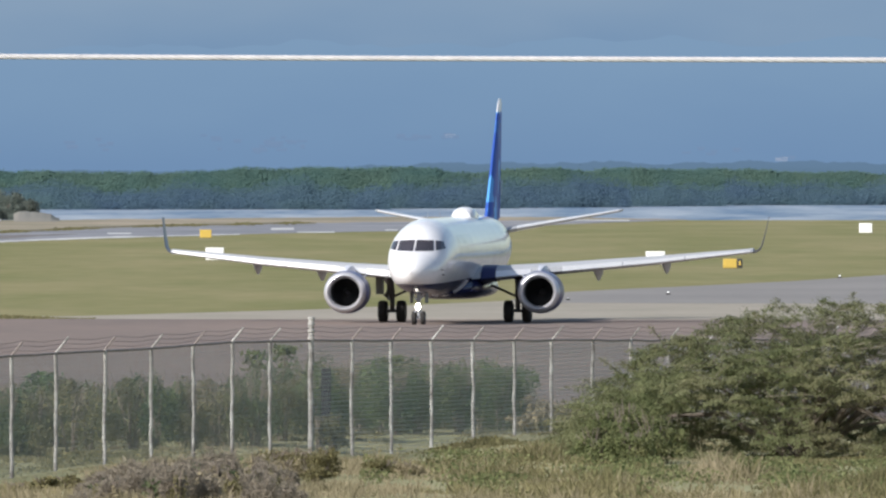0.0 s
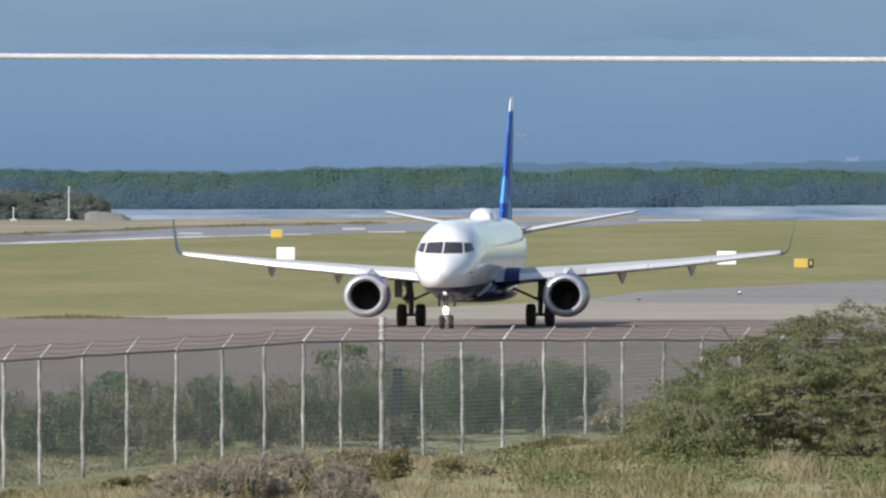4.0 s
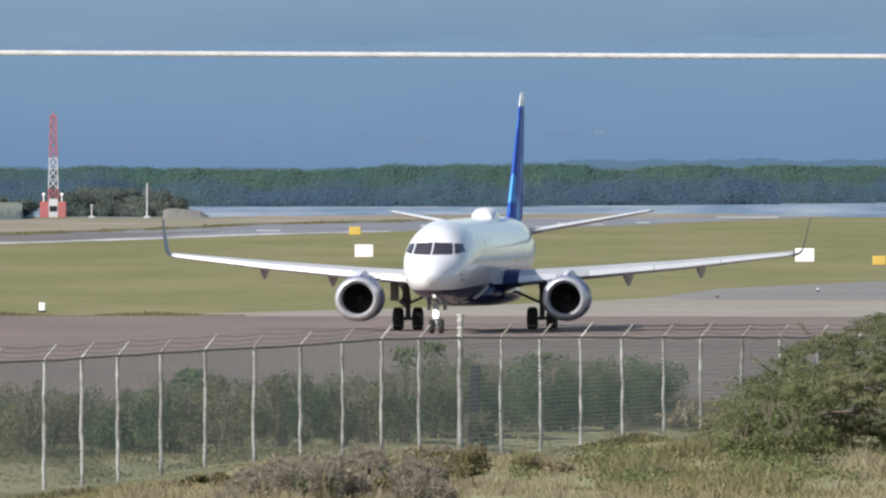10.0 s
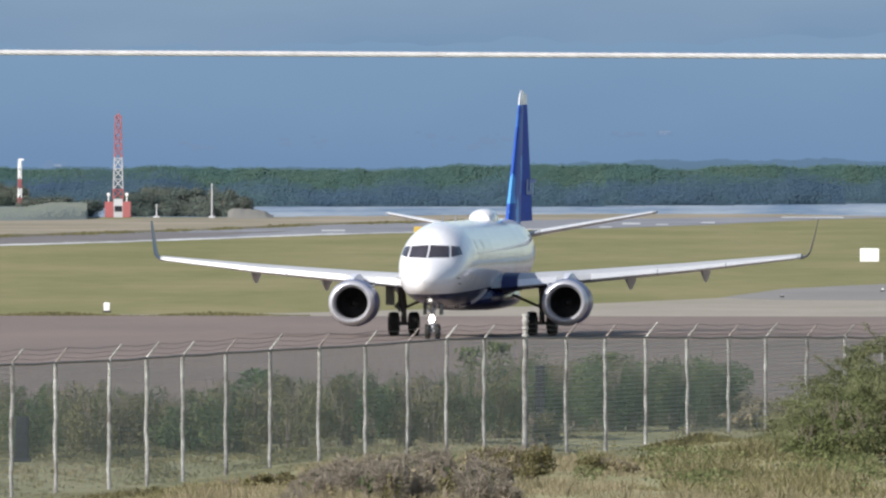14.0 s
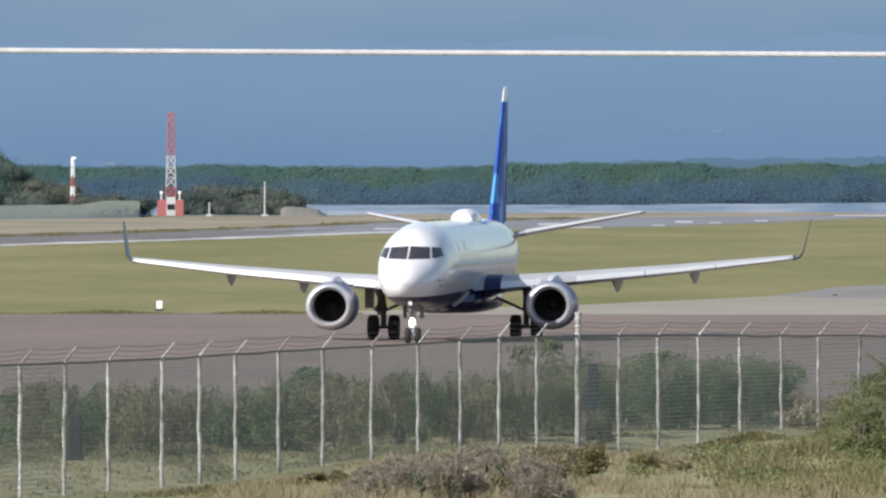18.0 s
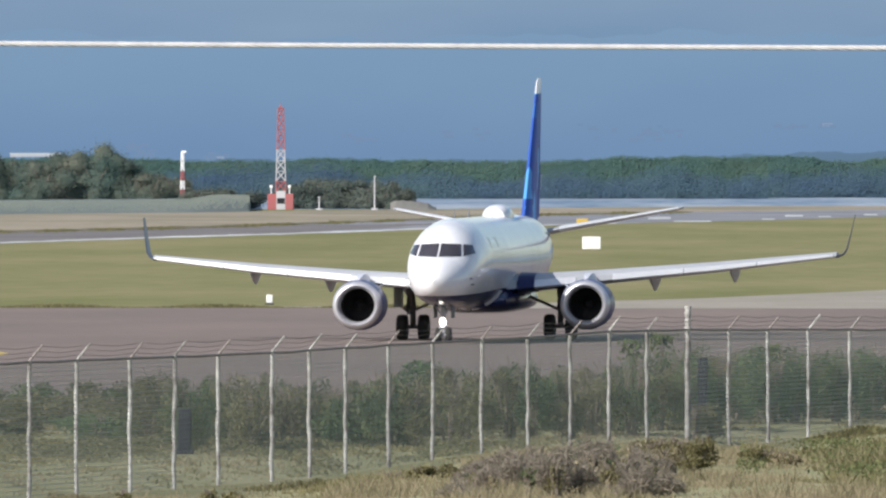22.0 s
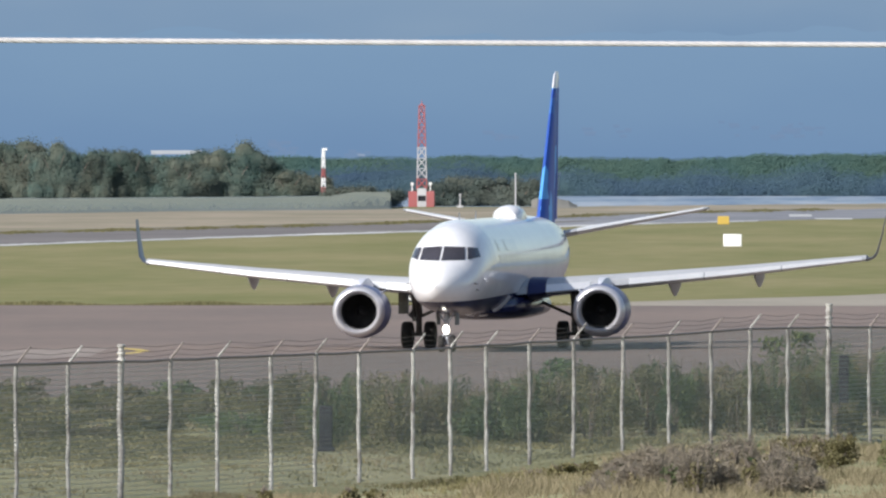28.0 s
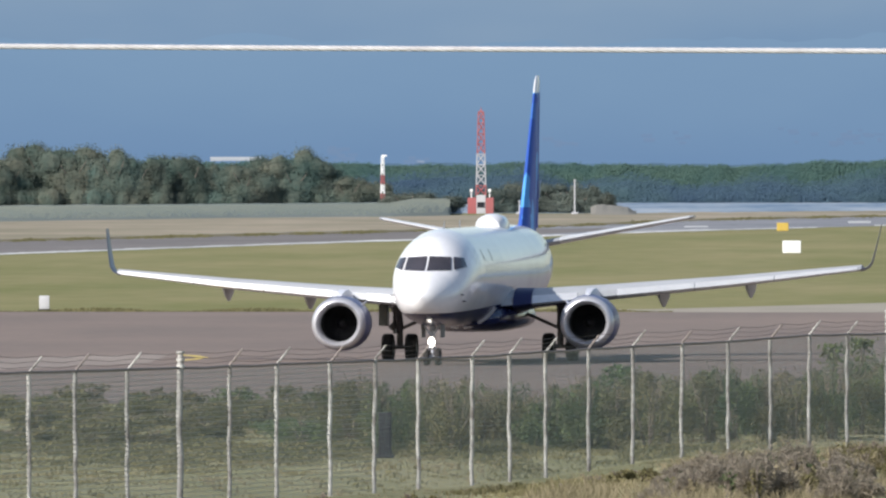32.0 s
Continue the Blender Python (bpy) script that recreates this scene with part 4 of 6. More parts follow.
def shrubs_behind_fence():
    rng = random.Random(21)
    tops = [[-1100, -900, -640, -430, -380, -250, -100, 60, 200, 330, 440, 520, 600, 760, 860, 900, 918], [705, 700, 708, 695, 668, 672, 690, 668, 650, 655, 642, 628, 626, 625, 630, 642, 660]]
    u = -1130.0
    while u < 905:
        line = -117.66 / ((u - 784) / 33571 - 0.2238)
        row = rng.random()
        y = max(line + 12, 488) + (30 * row if u > -420 else 12 + 62 * row)
        v = np.interp(u, *tops) + rng.uniform(-14, 12) + (0 if u > -420 else 4 + 58 * (1 - row))
        h = 7.84 - (v - 280.4) / 33571 * y
        w = rng.uniform(0.7, 1.3) if u > -420 else rng.uniform(0.9, 1.7)
        dry = noise.noise((u * 0.011, row * 1.5, 2.0)) + (0.4 if u < -420 else 0.08 if u < 120 else -0.05 if u < 540 else -0.3) + rng.uniform(-0.15, 0.15) > 0.05
        label = "dusty olive-brown shrub behind the chain-link fence" if dry else "dark green shrub behind the chain-link fence"
        shrub((u - 784) / 33571 * y, y, max(h, 0.5), w, int(u) + 5000, M_SCRUB if dry else M_SHRUB, label, "shrubs behind the fence", 3000, 0.042, depth=w * 1.6)
        u += rng.uniform(9, 17) if u > 520 else rng.uniform(14, 26) if u > -420 else rng.uniform(15, 32)


shrubs_behind_fence()
for k in range(13):
    u = -1125 + k * 55 + 22 * math.sin(k * 2.3)
    y = 566 + 10 * math.sin(k * 1.7)
    shrub((u - 784) / 33571 * y, y, 0.85 + 0.35 * math.sin(k * 3.1), 0.9, 900 + k, M_SCRUB if k % 3 else M_SHRUB, "low dusty shrub at the edge of the tarmac", "shrubs behind the fence", 900, 0.06)


def green_plant(x, y, h, w, seed, leaf):
    rng = np.random.default_rng(seed)
    t = thing("broadleaf_plant", pose(x, y, 0), "bright green large-leaved plant above the scrub", "plant", "broadleaf plants")
    part("stem_base", stems(rng, 6, h, w * 0.6, 0.03), M_BARK, t)
    p = np.stack([rng.normal(0, w * 0.5, 120), rng.normal(0, w * 0.5, 120), h - np.abs(rng.normal(0, 0.32, 120))], axis=1)
    ob = new("foliage", quads_mesh("foliage", leaves(rng, p, 0.10, 1.2), leaf))
    ob.parent = t


for k, (u, v, y) in enumerate([(74, 660, 560), (452, 622, 590), (505, 612, 600), (700, 632, 590)]):
    green_plant((u - 784) / 33571 * y, y, 7.84 - (v - 280.4) / 33571 * y, 0.45, 300 + k, M_FRESH if k else M_GREEN)


def slab(u, v0, y, w):
    t = thing("utility_cabinet", pose((u - 784) / 33571 * y, y, 0), "dark grey upright cabinet among the scrub", "cabinet", "grey cabinets")
    h = 7.84 - (v0 - 280.4) / 33571 * y
    bm = bmesh.new()
    box(bm, -w / 2, w / 2, -0.15, 0.15, 0.1, h, 0.03)
    part("body", bm, M_SLATE, t)
    bm = bmesh.new()
    box(bm, -w / 2 + 0.04, w / 2 - 0.04, -0.165, -0.15, 0.2, h - 0.08)
    part("door", bm, M_SLATE, t, smooth=False)
    bm = bmesh.new()
    box(bm, -w / 2 - 0.06, w / 2 + 0.06, -0.2, 0.2, 0, 0.12, 0.02)
    part("plinth", bm, M_SLATE, t)


slab(577, 652, 520, 0.28)
slab(-340, 742, 484, 0.34)
for k, (u, v, y) in enumerate([(566, 716, 515), (590, 712, 516)]):
    shrub((u - 784) / 33571 * y, y, 7.84 - (v - 280.4) / 33571 * y, 0.5, 760 + k, M_SCRUB, "low dusty shrub before the grey cabinet", "shrubs behind the fence", 700, 0.05)


def acacia():
    """The wide thorn bush before the fence, with layered flat sprays."""
    rng = np.random.default_rng(77)
    y = 497.0
    x = (1420 - 784) / 33571 * y
    t = thing("acacia_bush", pose(x, y, 0), "broad olive-green thorn bush with layered sprays", "bush")
    bm = bmesh.new()
    tips = []
    for k in range(26):
        a = rng.uniform(0, math.tau)
        d = rng.uniform(1.0, 5.0)
        m = Vector((d * 0.45 * math.cos(a), d * 0.4 * math.sin(a), rng.uniform(0.7, 1.6)))
        e = Vector((d * math.cos(a), d * 0.8 * math.sin(a), rng.uniform(1.4, 3.4) * (1 - 0.1 * d)))
        rod(bm, (0.3 * math.cos(a), 0.3 * math.sin(a), 0), m, 0.11, 0.07, 6, False)
        rod(bm, m, e, 0.07, 0.02, 5, False)
        tips.append((m, e))
    part("limb_frame", bm, M_BARK, t, "grey crooked limbs")
    # crest heights along x, as the bush rises and falls
    cx = [-6.2, -5.7, -5.1, -4.5, -3.6, -2.5, -1.2, 0.4, 2.0, 3.4, 5.0, 6.2]
    cz = [0.5, 1.2, 1.85, 2.4, 2.95, 3.3, 3.8, 4.05, 3.9, 3.9, 3.3, 2.0]
    # arching sprays, each a curved strand of small leaves that ends outside the crown
    strands = []
    for _ in range(2100):
        px = rng.uniform(-6.15, 6.2)
        crest = np.interp(px, cx, cz)
        py = rng.uniform(-3.4, 3.4)
        lim = crest * math.sqrt(max(0.05, 1 - (py / 3.9) ** 2))
        pz = max(0.12, lim * (rng.uniform(0.02, 1.0) ** 0.7) - 0.15)
        hollow = ((px + 2.3) / 1.35) ** 2 + ((pz - 0.8) / 0.6) ** 2 < 1 or ((px - 2.3) / 1.8) ** 2 + ((pz - 0.85) / 0.4) ** 2 < 1
        if (hollow or noise.noise((px * 0.55, py * 0.5, pz * 0.9 + 3.0)) < -0.38) and py < 0.3:
            continue
        way = Vector((px * 0.1 + rng.normal(0, 0.9), py * 0.2 + rng.normal(0, 0.5), 0.05 + 0.35 * pz / crest + rng.normal(0, 0.15))).normalized()
        strands.append((px, py, pz, *way, rng.uniform(0.5, 1.4), rng.uniform(0.1, 0.4)))
    for _ in range(70):
        px = rng.uniform(-5.6, 6.0)
        strands.append((px, rng.uniform(-1.5, 1.5), np.interp(px, cx, cz) - 0.1, rng.normal(0, 0.7), 0.0, 0.6, rng.uniform(0.3, 0.65), 0.3))
    st = np.array(strands)

    def along(n, spread):
        k = rng.integers(0, len(st), n)
        f = rng.uniform(-0.1, 1.0, (n, 1))
        q = st[k, :3] + st[k, 3:6] * f * st[k, 6:7] + rng.normal(0, 1, (n, 3)) * np.array([spread, spread, spread * 0.5]) * (1.15 - 0.6 * f)
        q[:, 2] -= (f[:, 0] ** 2) * st[k, 6] * st[k, 7]
        q[:, 2] = np.maximum(q[:, 2], 0.03)
        o = q / np.array([7.0, 3.8, 3.0])
        o = o / np.array([7.0, 3.8, 3.0]) + np.array([0, 0, 0.12])
        return q, o / np.linalg.norm(o, axis=1, keepdims=True)

    p, o = along(265000, 0.11)
    ob = new("crown", quads_mesh("crown", leaves(rng, p, 0.031, 1.7, 0.0, 0.42, o, 1.3), M_ACACIA))
    ob.parent = t
    bm = bmesh.new()
    for row in strands[::2]:
        c, d = Vector(row[:3]), Vector(row[3:6]) * row[6]
        if c.x < -3.5 and rng.uniform() < 0.6:
            continue
        mid = c + d * 0.5 - Vector((0, 0, 0.25 * row[6] * row[7]))
        end = c + d - Vector((0, 0, row[6] * row[7]))
        rod(bm, c - d * 0.2, mid, 0.016, 0.012, 3, False)
        rod(bm, mid, end, 0.012, 0.006, 3, False)
    part("bare_twig", bm, M_TWIG, t, "pale grey bare twigs")


acacia()
for k, (u, v, y, w) in enumerate([(1050, 742, 489, 0.7), (1075, 705, 490, 0.8), (1110, 690, 488, 0.9), (1160, 715, 486, 0.9), (1070, 768, 482, 0.7), (1120, 750, 480, 0.9)]):
    shrub((u - 784) / 33571 * y, y, 7.84 - (v - 280.4) / 33571 * y, w, 700 + k, M_FRESH, "fresh green low shrub at the foot of the thorn bush", "low green shrubs", 1800, 0.05, "low_shrub")
for k, (u, v, y, w) in enumerate([(928, 686, 552, 0.9), (962, 690, 550, 1.0), (996, 712, 548, 0.9), (945, 720, 540, 0.9)]):
    shrub((u - 784) / 33571 * y, y, 7.84 - (v - 280.4) / 33571 * y, w, 720 + k, M_STRAW, "heap of pale dry brush behind the fence", "dry brush", 1500, 0.06, "brush_heap")


def twig_bush(u, v, y, w, seed):
    rng = np.random.default_rng(seed)
    h = 7.84 - (v - 280.4) / 33571 * y
    t = thing("twig_bush", pose((u - 784) / 33571 * y, y, 0), "dry grey-brown leafless twig bush in the grass", "bush", "dry bushes")
    part("stem_base", stems(rng, 14, h, w, 0.02), M_TWIG, t)
    n = int(2500 * w)
    a, d = rng.uniform(0, math.tau, n), np.sqrt(rng.uniform(0, 1, n))
    z = h * np.sqrt(1 - 0.75 * d ** 2) * rng.uniform(0.15, 1.0, n) ** 0.7
    x, y2 = w * d * np.cos(a), w * d * np.sin(a)
    z = z * (0.8 + 0.3 * np.sin(x * 4.1 + seed) * np.cos(y2 * 3.3 + seed) + rng.normal(0, 0.12, n))
    p = np.stack([x, y2, np.abs(z) + 0.02], axis=1)
    ob = new("twig_crown", quads_mesh("twig_crown", leaves(rng, p, 0.045, 2.8, 0, 0.22), M_TWIG))
    ob.parent = t


rng0 = random.Random(31)
for k in range(84):
    u = rng0.uniform(135, 512)
    y = rng0.uniform(420, 455)
    crest = np.interp(u, [135, 220, 330, 430, 512], [858, 816, 796, 798, 832]) + (455 - y) * 0.7 + rng0.uniform(-14, 26)
    h = max(0.2, 7.84 - (crest - 280.4) / 33571 * y)
    w = rng0.uniform(0.22, 0.5)
    x = (u - 784) / 33571 * y
    if k % 9 == 1:
        shrub(x, y, h * 1.05, w * 0.8, 640 + k, M_WEED, "olive weed growing through the dry brush", "weed clumps", 260, 0.045, "weed_clump")
    elif k % 11 == 3:
        shrub(x, y, h, w * 0.8, 640 + k, M_SHRUB, "dark green weed growing through the dry brush", "weed clumps", 260, 0.045, "weed_clump")
    elif k % 6 == 2:
        shrub(x, y, h, w * 0.8, 640 + k, M_STRAW, "pale dry weed growing through the dry brush", "weed clumps", 260, 0.045, "weed_clump")
    else:
        twig_bush(u, crest, y, w, 500 + k)
for k, (u, v, y, w) in enumerate([(488, 790, 468, 0.45), (520, 780, 470, 0.5), (548, 790, 466, 0.45), (580, 786, 466, 0.4), (505, 806, 462, 0.4), (560, 820, 458, 0.45), (680, 806, 470, 0.5), (725, 812, 466, 0.4)]):
    h = 7.84 - (v - 280.4) / 33571 * y
    shrub((u - 784) / 33571 * y, y, h, w * 1.25, 600 + k, M_STRAW if k % 3 == 1 else M_WEED, "low yellow-green weed clump before the fence", "weed clumps", 1500, 0.036, "weed_clump")
for k, (u, v, y, w) in enumerate([(30, 838, 450, 0.5), (75, 832, 452, 0.45), (125, 836, 452, 0.5), (160, 852, 446, 0.5), (-20, 850, 446, 0.4), (-450, 848, 432, 0.22), (-476, 866, 426, 0.35), (-300, 850, 436, 0.3), (-250, 858, 436, 0.3)]):
    h = 7.84 - (v - 280.4) / 33571 * y
    shrub((u - 784) / 33571 * y, y, h, w, 620 + k, M_WEED, "small leafy weed at the foot of the fence", "weed clumps", 260, 0.06, "weed_clump")


def grass():
    """Blades in tufts: straw over the whole foreground, green weeds in patches."""
    rng = np.random.default_rng(9)
    n = 60000
    y = rng.uniform(405, 560, n)
    x = rng.uniform(-44, 17, n) * (y / 480)
    line = 525.7 + x * 4.468
    front = y < line
    lush = np.clip(0.45 + 0.5 * np.sin(x * 0.9 + 2 * np.sin(y * 0.11)) + 0.4 * np.sin(y * 0.23 + x * 0.3), 0.1, 1)
    bare = (np.abs(x + 2.0 - (y - 445) * 0.03) < 1.7 + 0.5 * np.sin(y * 1.3 + x * 2)) & (y < 457 + 3 * np.sin(x * 2.2))
    keep = rng.uniform(size=n) < np.where(front, lush, 0.3)
    x, y, front, lush, line, bare = x[keep], y[keep], front[keep], np.where(bare, 0.12, lush)[keep], line[keep], bare[keep]
    green = (np.sin(x * 0.55 + 1.3) + np.sin(y * 0.16 + x * 0.2) + rng.normal(0, 0.6, len(x)) + np.where(x > 2, 0.8, -0.5) + np.where(front, np.interp(y, [425, 445], [-1.2, 0]), 1.2) - 4.0 * bare) > 0.5
    brown = front & (np.sin(x * 0.8 + 0.4) + np.sin(y * 0.21 - x * 0.5) + rng.normal(0, 0.7, len(x)) + np.interp(x, [-3, 2, 5, 9], [-1.6, -0.6, 0.2, 0.9]) + np.interp(y, [425, 440, 455], [-1.2, -0.6, 0]) > 0.6) & ~bare
    for name, sel, material, label, tall in (("dry_grass", ~green & ~brown, M_STRAW, "tufts of dry straw-coloured grass", 0.27), ("green_weeds", green & ~brown, M_WEED, "patches of low green weeds among dry grass", 0.23), ("brown_weeds", brown, M_EDGE, "patches of dark olive-brown weeds", 0.24)):
        gap = (line - y)[sel]
        size = np.where(front[sel], (0.55 + 0.6 * lush[sel]) * np.clip(0.22 + gap / 60, 0.22, 1), 0.3) * rng.uniform(0.5, 1.2, sel.sum())
        xs, ys = x[sel], y[sel]
        clump = np.sin(xs * 2.3 + 1.7 * np.sin(ys * 0.31)) + np.sin(xs * 1.1 - ys * 0.19) + np.sin(ys * 0.47 + 2.0 * np.sin(xs * 0.7))
        size = size * np.clip(0.85 + 0.42 * clump, 0.3, 2.0) * np.where((xs > 5.5) & (ys > 468), 0.35, 1.0)
        px, py, size = np.repeat(xs, 8), np.repeat(ys, 8), np.repeat(size, 8)
        m = len(px)
        px, py = px + rng.normal(0, 0.14, m), py + rng.normal(0, 0.16, m)
        h = tall * size * rng.uniform(0.5, 1.25, m)
        lx, ly = rng.normal(0, 0.45, m) * h, rng.normal(0, 0.45, m) * h
        w = rng.uniform(0.007, 0.016, m) * (1 if tall > 0.25 else 2.0)
        z = dip(px, py)
        co = np.stack([np.stack([px - w, py, z], 1), np.stack([px + w, py, z], 1), np.stack([px + lx + w * 0.4, py + ly, z + h], 1), np.stack([px + lx - w * 0.4, py + ly, z + h], 1)], axis=1)
        ob = new(name, quads_mesh(name, co, material))
        tagged(ob, label, "grass", kind="stuff")
    # leafy weeds in the near right of the verge
    m = 60000
    px, py = rng.uniform(-2, 13, m), rng.uniform(425, 492, m)
    keep = np.sin(px * 1.7 + np.sin(py * 0.3)) + np.sin(py * 0.35 + px * 0.8) + rng.normal(0, 0.5, m) + np.interp(px, [-2, 7, 10], [-0.6, -0.3, 0.2]) + np.interp(py, [425, 440, 455], [-1.6, -1.0, 0]) > 0.35
    p = np.stack([px, py, rng.uniform(0.02, 0.34, m) * np.where((px > 5.5) & (py > 468), 0.35, 1.0)], axis=1)[keep]
    tagged(new("leafy_weeds", quads_mesh("leafy_weeds", leaves(rng, p, 0.055), M_FRESH)), "low leafy weeds with pale green leaves", "weeds", kind="stuff")
    # leafy undergrowth behind the fence, thick at the foot of the shrubs and thin by the netting
    m = 300000
    px = rng.uniform(-46, 9, m)
    gap = rng.uniform(0.5, 34, m)
    py = 525.7 + px * 4.468 + gap
    py = np.where(px < -8.5, 470 + 1.1 * gap + 0.02 * px, py)
    ok = (py > 525.7 + px * 4.468 + 0.4) & (py < 505)
    px, py, gap = px[ok], py[ok], gap[ok]
    patch = np.sin(px * 1.3 + 1.5 * np.sin(py * 0.21)) + np.sin(px * 0.55 - py * 0.17) + 0.8 * np.sin(py * 0.43 + px * 2.1)
    keep = rng.uniform(0, 1, len(px)) < np.clip(0.10 + 0.28 * patch + 0.018 * gap, 0.03, 1)
    px, py, patch = px[keep], py[keep], patch[keep]
    pz = dip(px, py) + rng.uniform(0.01, 1, len(px)) * np.clip(0.12 + 0.1 * patch, 0.05, 0.42)
    tagged(new("undergrowth", quads_mesh("undergrowth", leaves(rng, np.stack([px, py, pz], axis=1), 0.042), M_SCRUB)), "low olive undergrowth at the foot of the shrubs", "undergrowth", kind="stuff")
    # the ragged lip of grass along the far tarmac edge
    m = 9000
    px, py = rng.uniform(-75, 45, m), 925 + rng.uniform(-0.4, 5, m)
    h = rng.uniform(0.03, 0.17, m) * (0.7 + 0.5 * np.sin(px * 0.8))
    w = rng.uniform(0.03, 0.07, m)
    keep = px < -17
    px, py, h, w = px[keep], py[keep], h[keep], w[keep]
    z = np.zeros(len(px))
    co = np.stack([np.stack([px - w, py, z], 1), np.stack([px + w, py, z], 1), np.stack([px + w, py, h], 1), np.stack([px - w, py, h], 1)], axis=1)
    tagged(new("edge_grass", quads_mesh("edge_grass", co, M_EDGE)), "ragged lip of grass along the tarmac edge", "grass", kind="stuff")


grass()

def verge():
    bm = bmesh.new()
    xs = [-300, -80, *range(-60, 6), 30, 80, 300]
    grid = [[bm.verts.new((x, y, 0.006 + (float(dip(x, y)) if x > -100 else 0))) for x in xs] for y in (*range(380, 561, 5), 640)]
    for a, b in zip(grid, grid[1:]):
        for k in range(len(xs) - 1):
            bm.faces.new((a[k], a[k + 1], b[k + 1], b[k]))
    m = mat("dry_verge", (0.315, 0.295, 0.175), (0.22, 0.22, 0.115), 0.95, scale=0.25, fine=2.2, stretch=(1, 0.5, 1), spec=0.1)
    tagged(new("dry_verge", mesh_of(bm, "dry_verge", m, smooth=True)), "rough verge of dry grass and bare soil", "verge", kind="structure")


verge()


# ---- the site was laid out for an eye height of 7.84 m; bring it to true size ----
def true_size(k):
    grow = Matrix.Scale(k, 4)
    for me in bpy.data.meshes:
        me.transform(grow)
    for ob in scene.objects:
        if ob.type in ("MESH", "EMPTY"):
            ob.location = ob.location * k


true_size(7.47 / 7.84)


# ---- the aeroplane: nose towards -y, its port side towards +x, main gear at the origin ----
NOSE_Y = -17.05
STATIONS = np.array([0.0, 0.12, 0.35, 0.7, 1.15, 1.6, 2.1, 2.6, 3.1, 3.7, 4.6, 5.8, 23.0, 25.5, 28.0, 30.5, 33.0, 34.8, 35.6])
HALF_W = np.array([0.03, 0.27, 0.50, 0.73, 0.93, 1.07, 1.19, 1.29, 1.37, 1.43, 1.48, 1.505, 1.505, 1.505, 1.33, 0.98, 0.60, 0.30, 0.10])
Z_TOP = np.array([2.80, 3.04, 3.22, 3.40, 3.58, 3.74, 4.02, 4.38, 4.66, 4.86, 5.02, 5.13, 5.21, 5.22, 5.17, 5.02, 4.76, 4.52, 4.32])
Z_BOT = np.array([2.74, 2.49, 2.29, 2.13, 1.99, 1.90, 1.83, 1.78, 1.75, 1.72, 1.69, 1.67, 1.67, 1.86, 2.32, 2.92, 3.52, 3.92, 4.10])


def section(d):
    hw, zt, zb = (float(np.interp(d, STATIONS, a)) for a in (HALF_W, Z_TOP, Z_BOT))
    return hw, (zt + zb) / 2, (zt - zb) / 2


def skin_point(d, a, out=0.0):
    """A point of the fuselage's skin: d behind the nose tip, a round it from port to top."""
    hw, zc, hz = section(d)
    return Vector(((hw + out) * math.cos(a), NOSE_Y + d, zc + (hz + out) * math.sin(a)))


def nose_depth(x, z):
    """How far behind the tip the nose's skin passes the point x, z of the front view."""
    lo, hi = 0.0, 6.0
    for _ in range(40):
        d = (lo + hi) / 2
        hw, zc, hz = section(d)
        if (x / hw) ** 2 + ((z - zc) / hz) ** 2 > 1:
            lo = d
        else:
            hi = d
    return hi


def airfoil(le, chord, thick, n=9):
    """Points round a wing section that runs back from le."""
    pts = []
    for k in range(2 * n):
        a = math.tau * k / (2 * n)
        c = (1 + math.cos(a)) / 2
        t = thick * chord * 6.0 * (0.2969 * math.sqrt(c) - 0.126 * c - 0.3516 * c * c + 0.2843 * c ** 3 - 0.1015 * c ** 4) / 1.3
        pts.append(Vector((le[0], le[1] + c * chord, le[2] + (t * 1.1 if a < math.pi else -t * 0.8) - 0.02 * chord * c)))
    return pts


def wing_half(c, chord, thick):
    """Half the thickness of a wing section at the share c of its chord."""
    return thick * chord * 6.0 * (0.2969 * math.sqrt(c) - 0.126 * c - 0.3516 * c * c + 0.2843 * c ** 3 - 0.1015 * c ** 4) / 1.3


def wing_foil(le, chord, thick, n=9):
    """A cambered wing section: the leading edge low, a full upper side and a flat under side."""
    sink = 0.42 * wing_half(0.3, chord, thick)
    pts = []
    for k in range(2 * n):
        a = math.tau * k / (2 * n)
        c = (1 + math.cos(a)) / 2
        t = wing_half(c, chord, thick)
        pts.append(Vector((le[0], le[1] + c * chord, le[2] - sink + (t * 1.52 if a < math.pi else -t * 0.38) - 0.02 * chord * c)))
    return pts


def wing_top(x, c):
    """The height of the wing's upper side at a distance x from the centre and the share c of its chord."""
    y, z, chord, thick = wing_at(x)
    return z - 0.42 * wing_half(0.3, chord, thick) + 1.52 * wing_half(c, chord, thick) - 0.02 * chord * c


WING = [(1.2, -3.7, 2.52, 5.7, 0.15), (4.5, -2.0, 2.78, 4.0, 0.16), (9.0, 0.3, 3.15, 2.65, 0.175), (13.38, 2.5, 3.6, 1.4, 0.17)]


def wing_at(x):
    """The wing's leading edge, chord and thickness at a distance x from the centre."""
    w = np.array(WING)
    return [float(np.interp(x, w[:, 0], w[:, k])) for k in range(1, 5)]


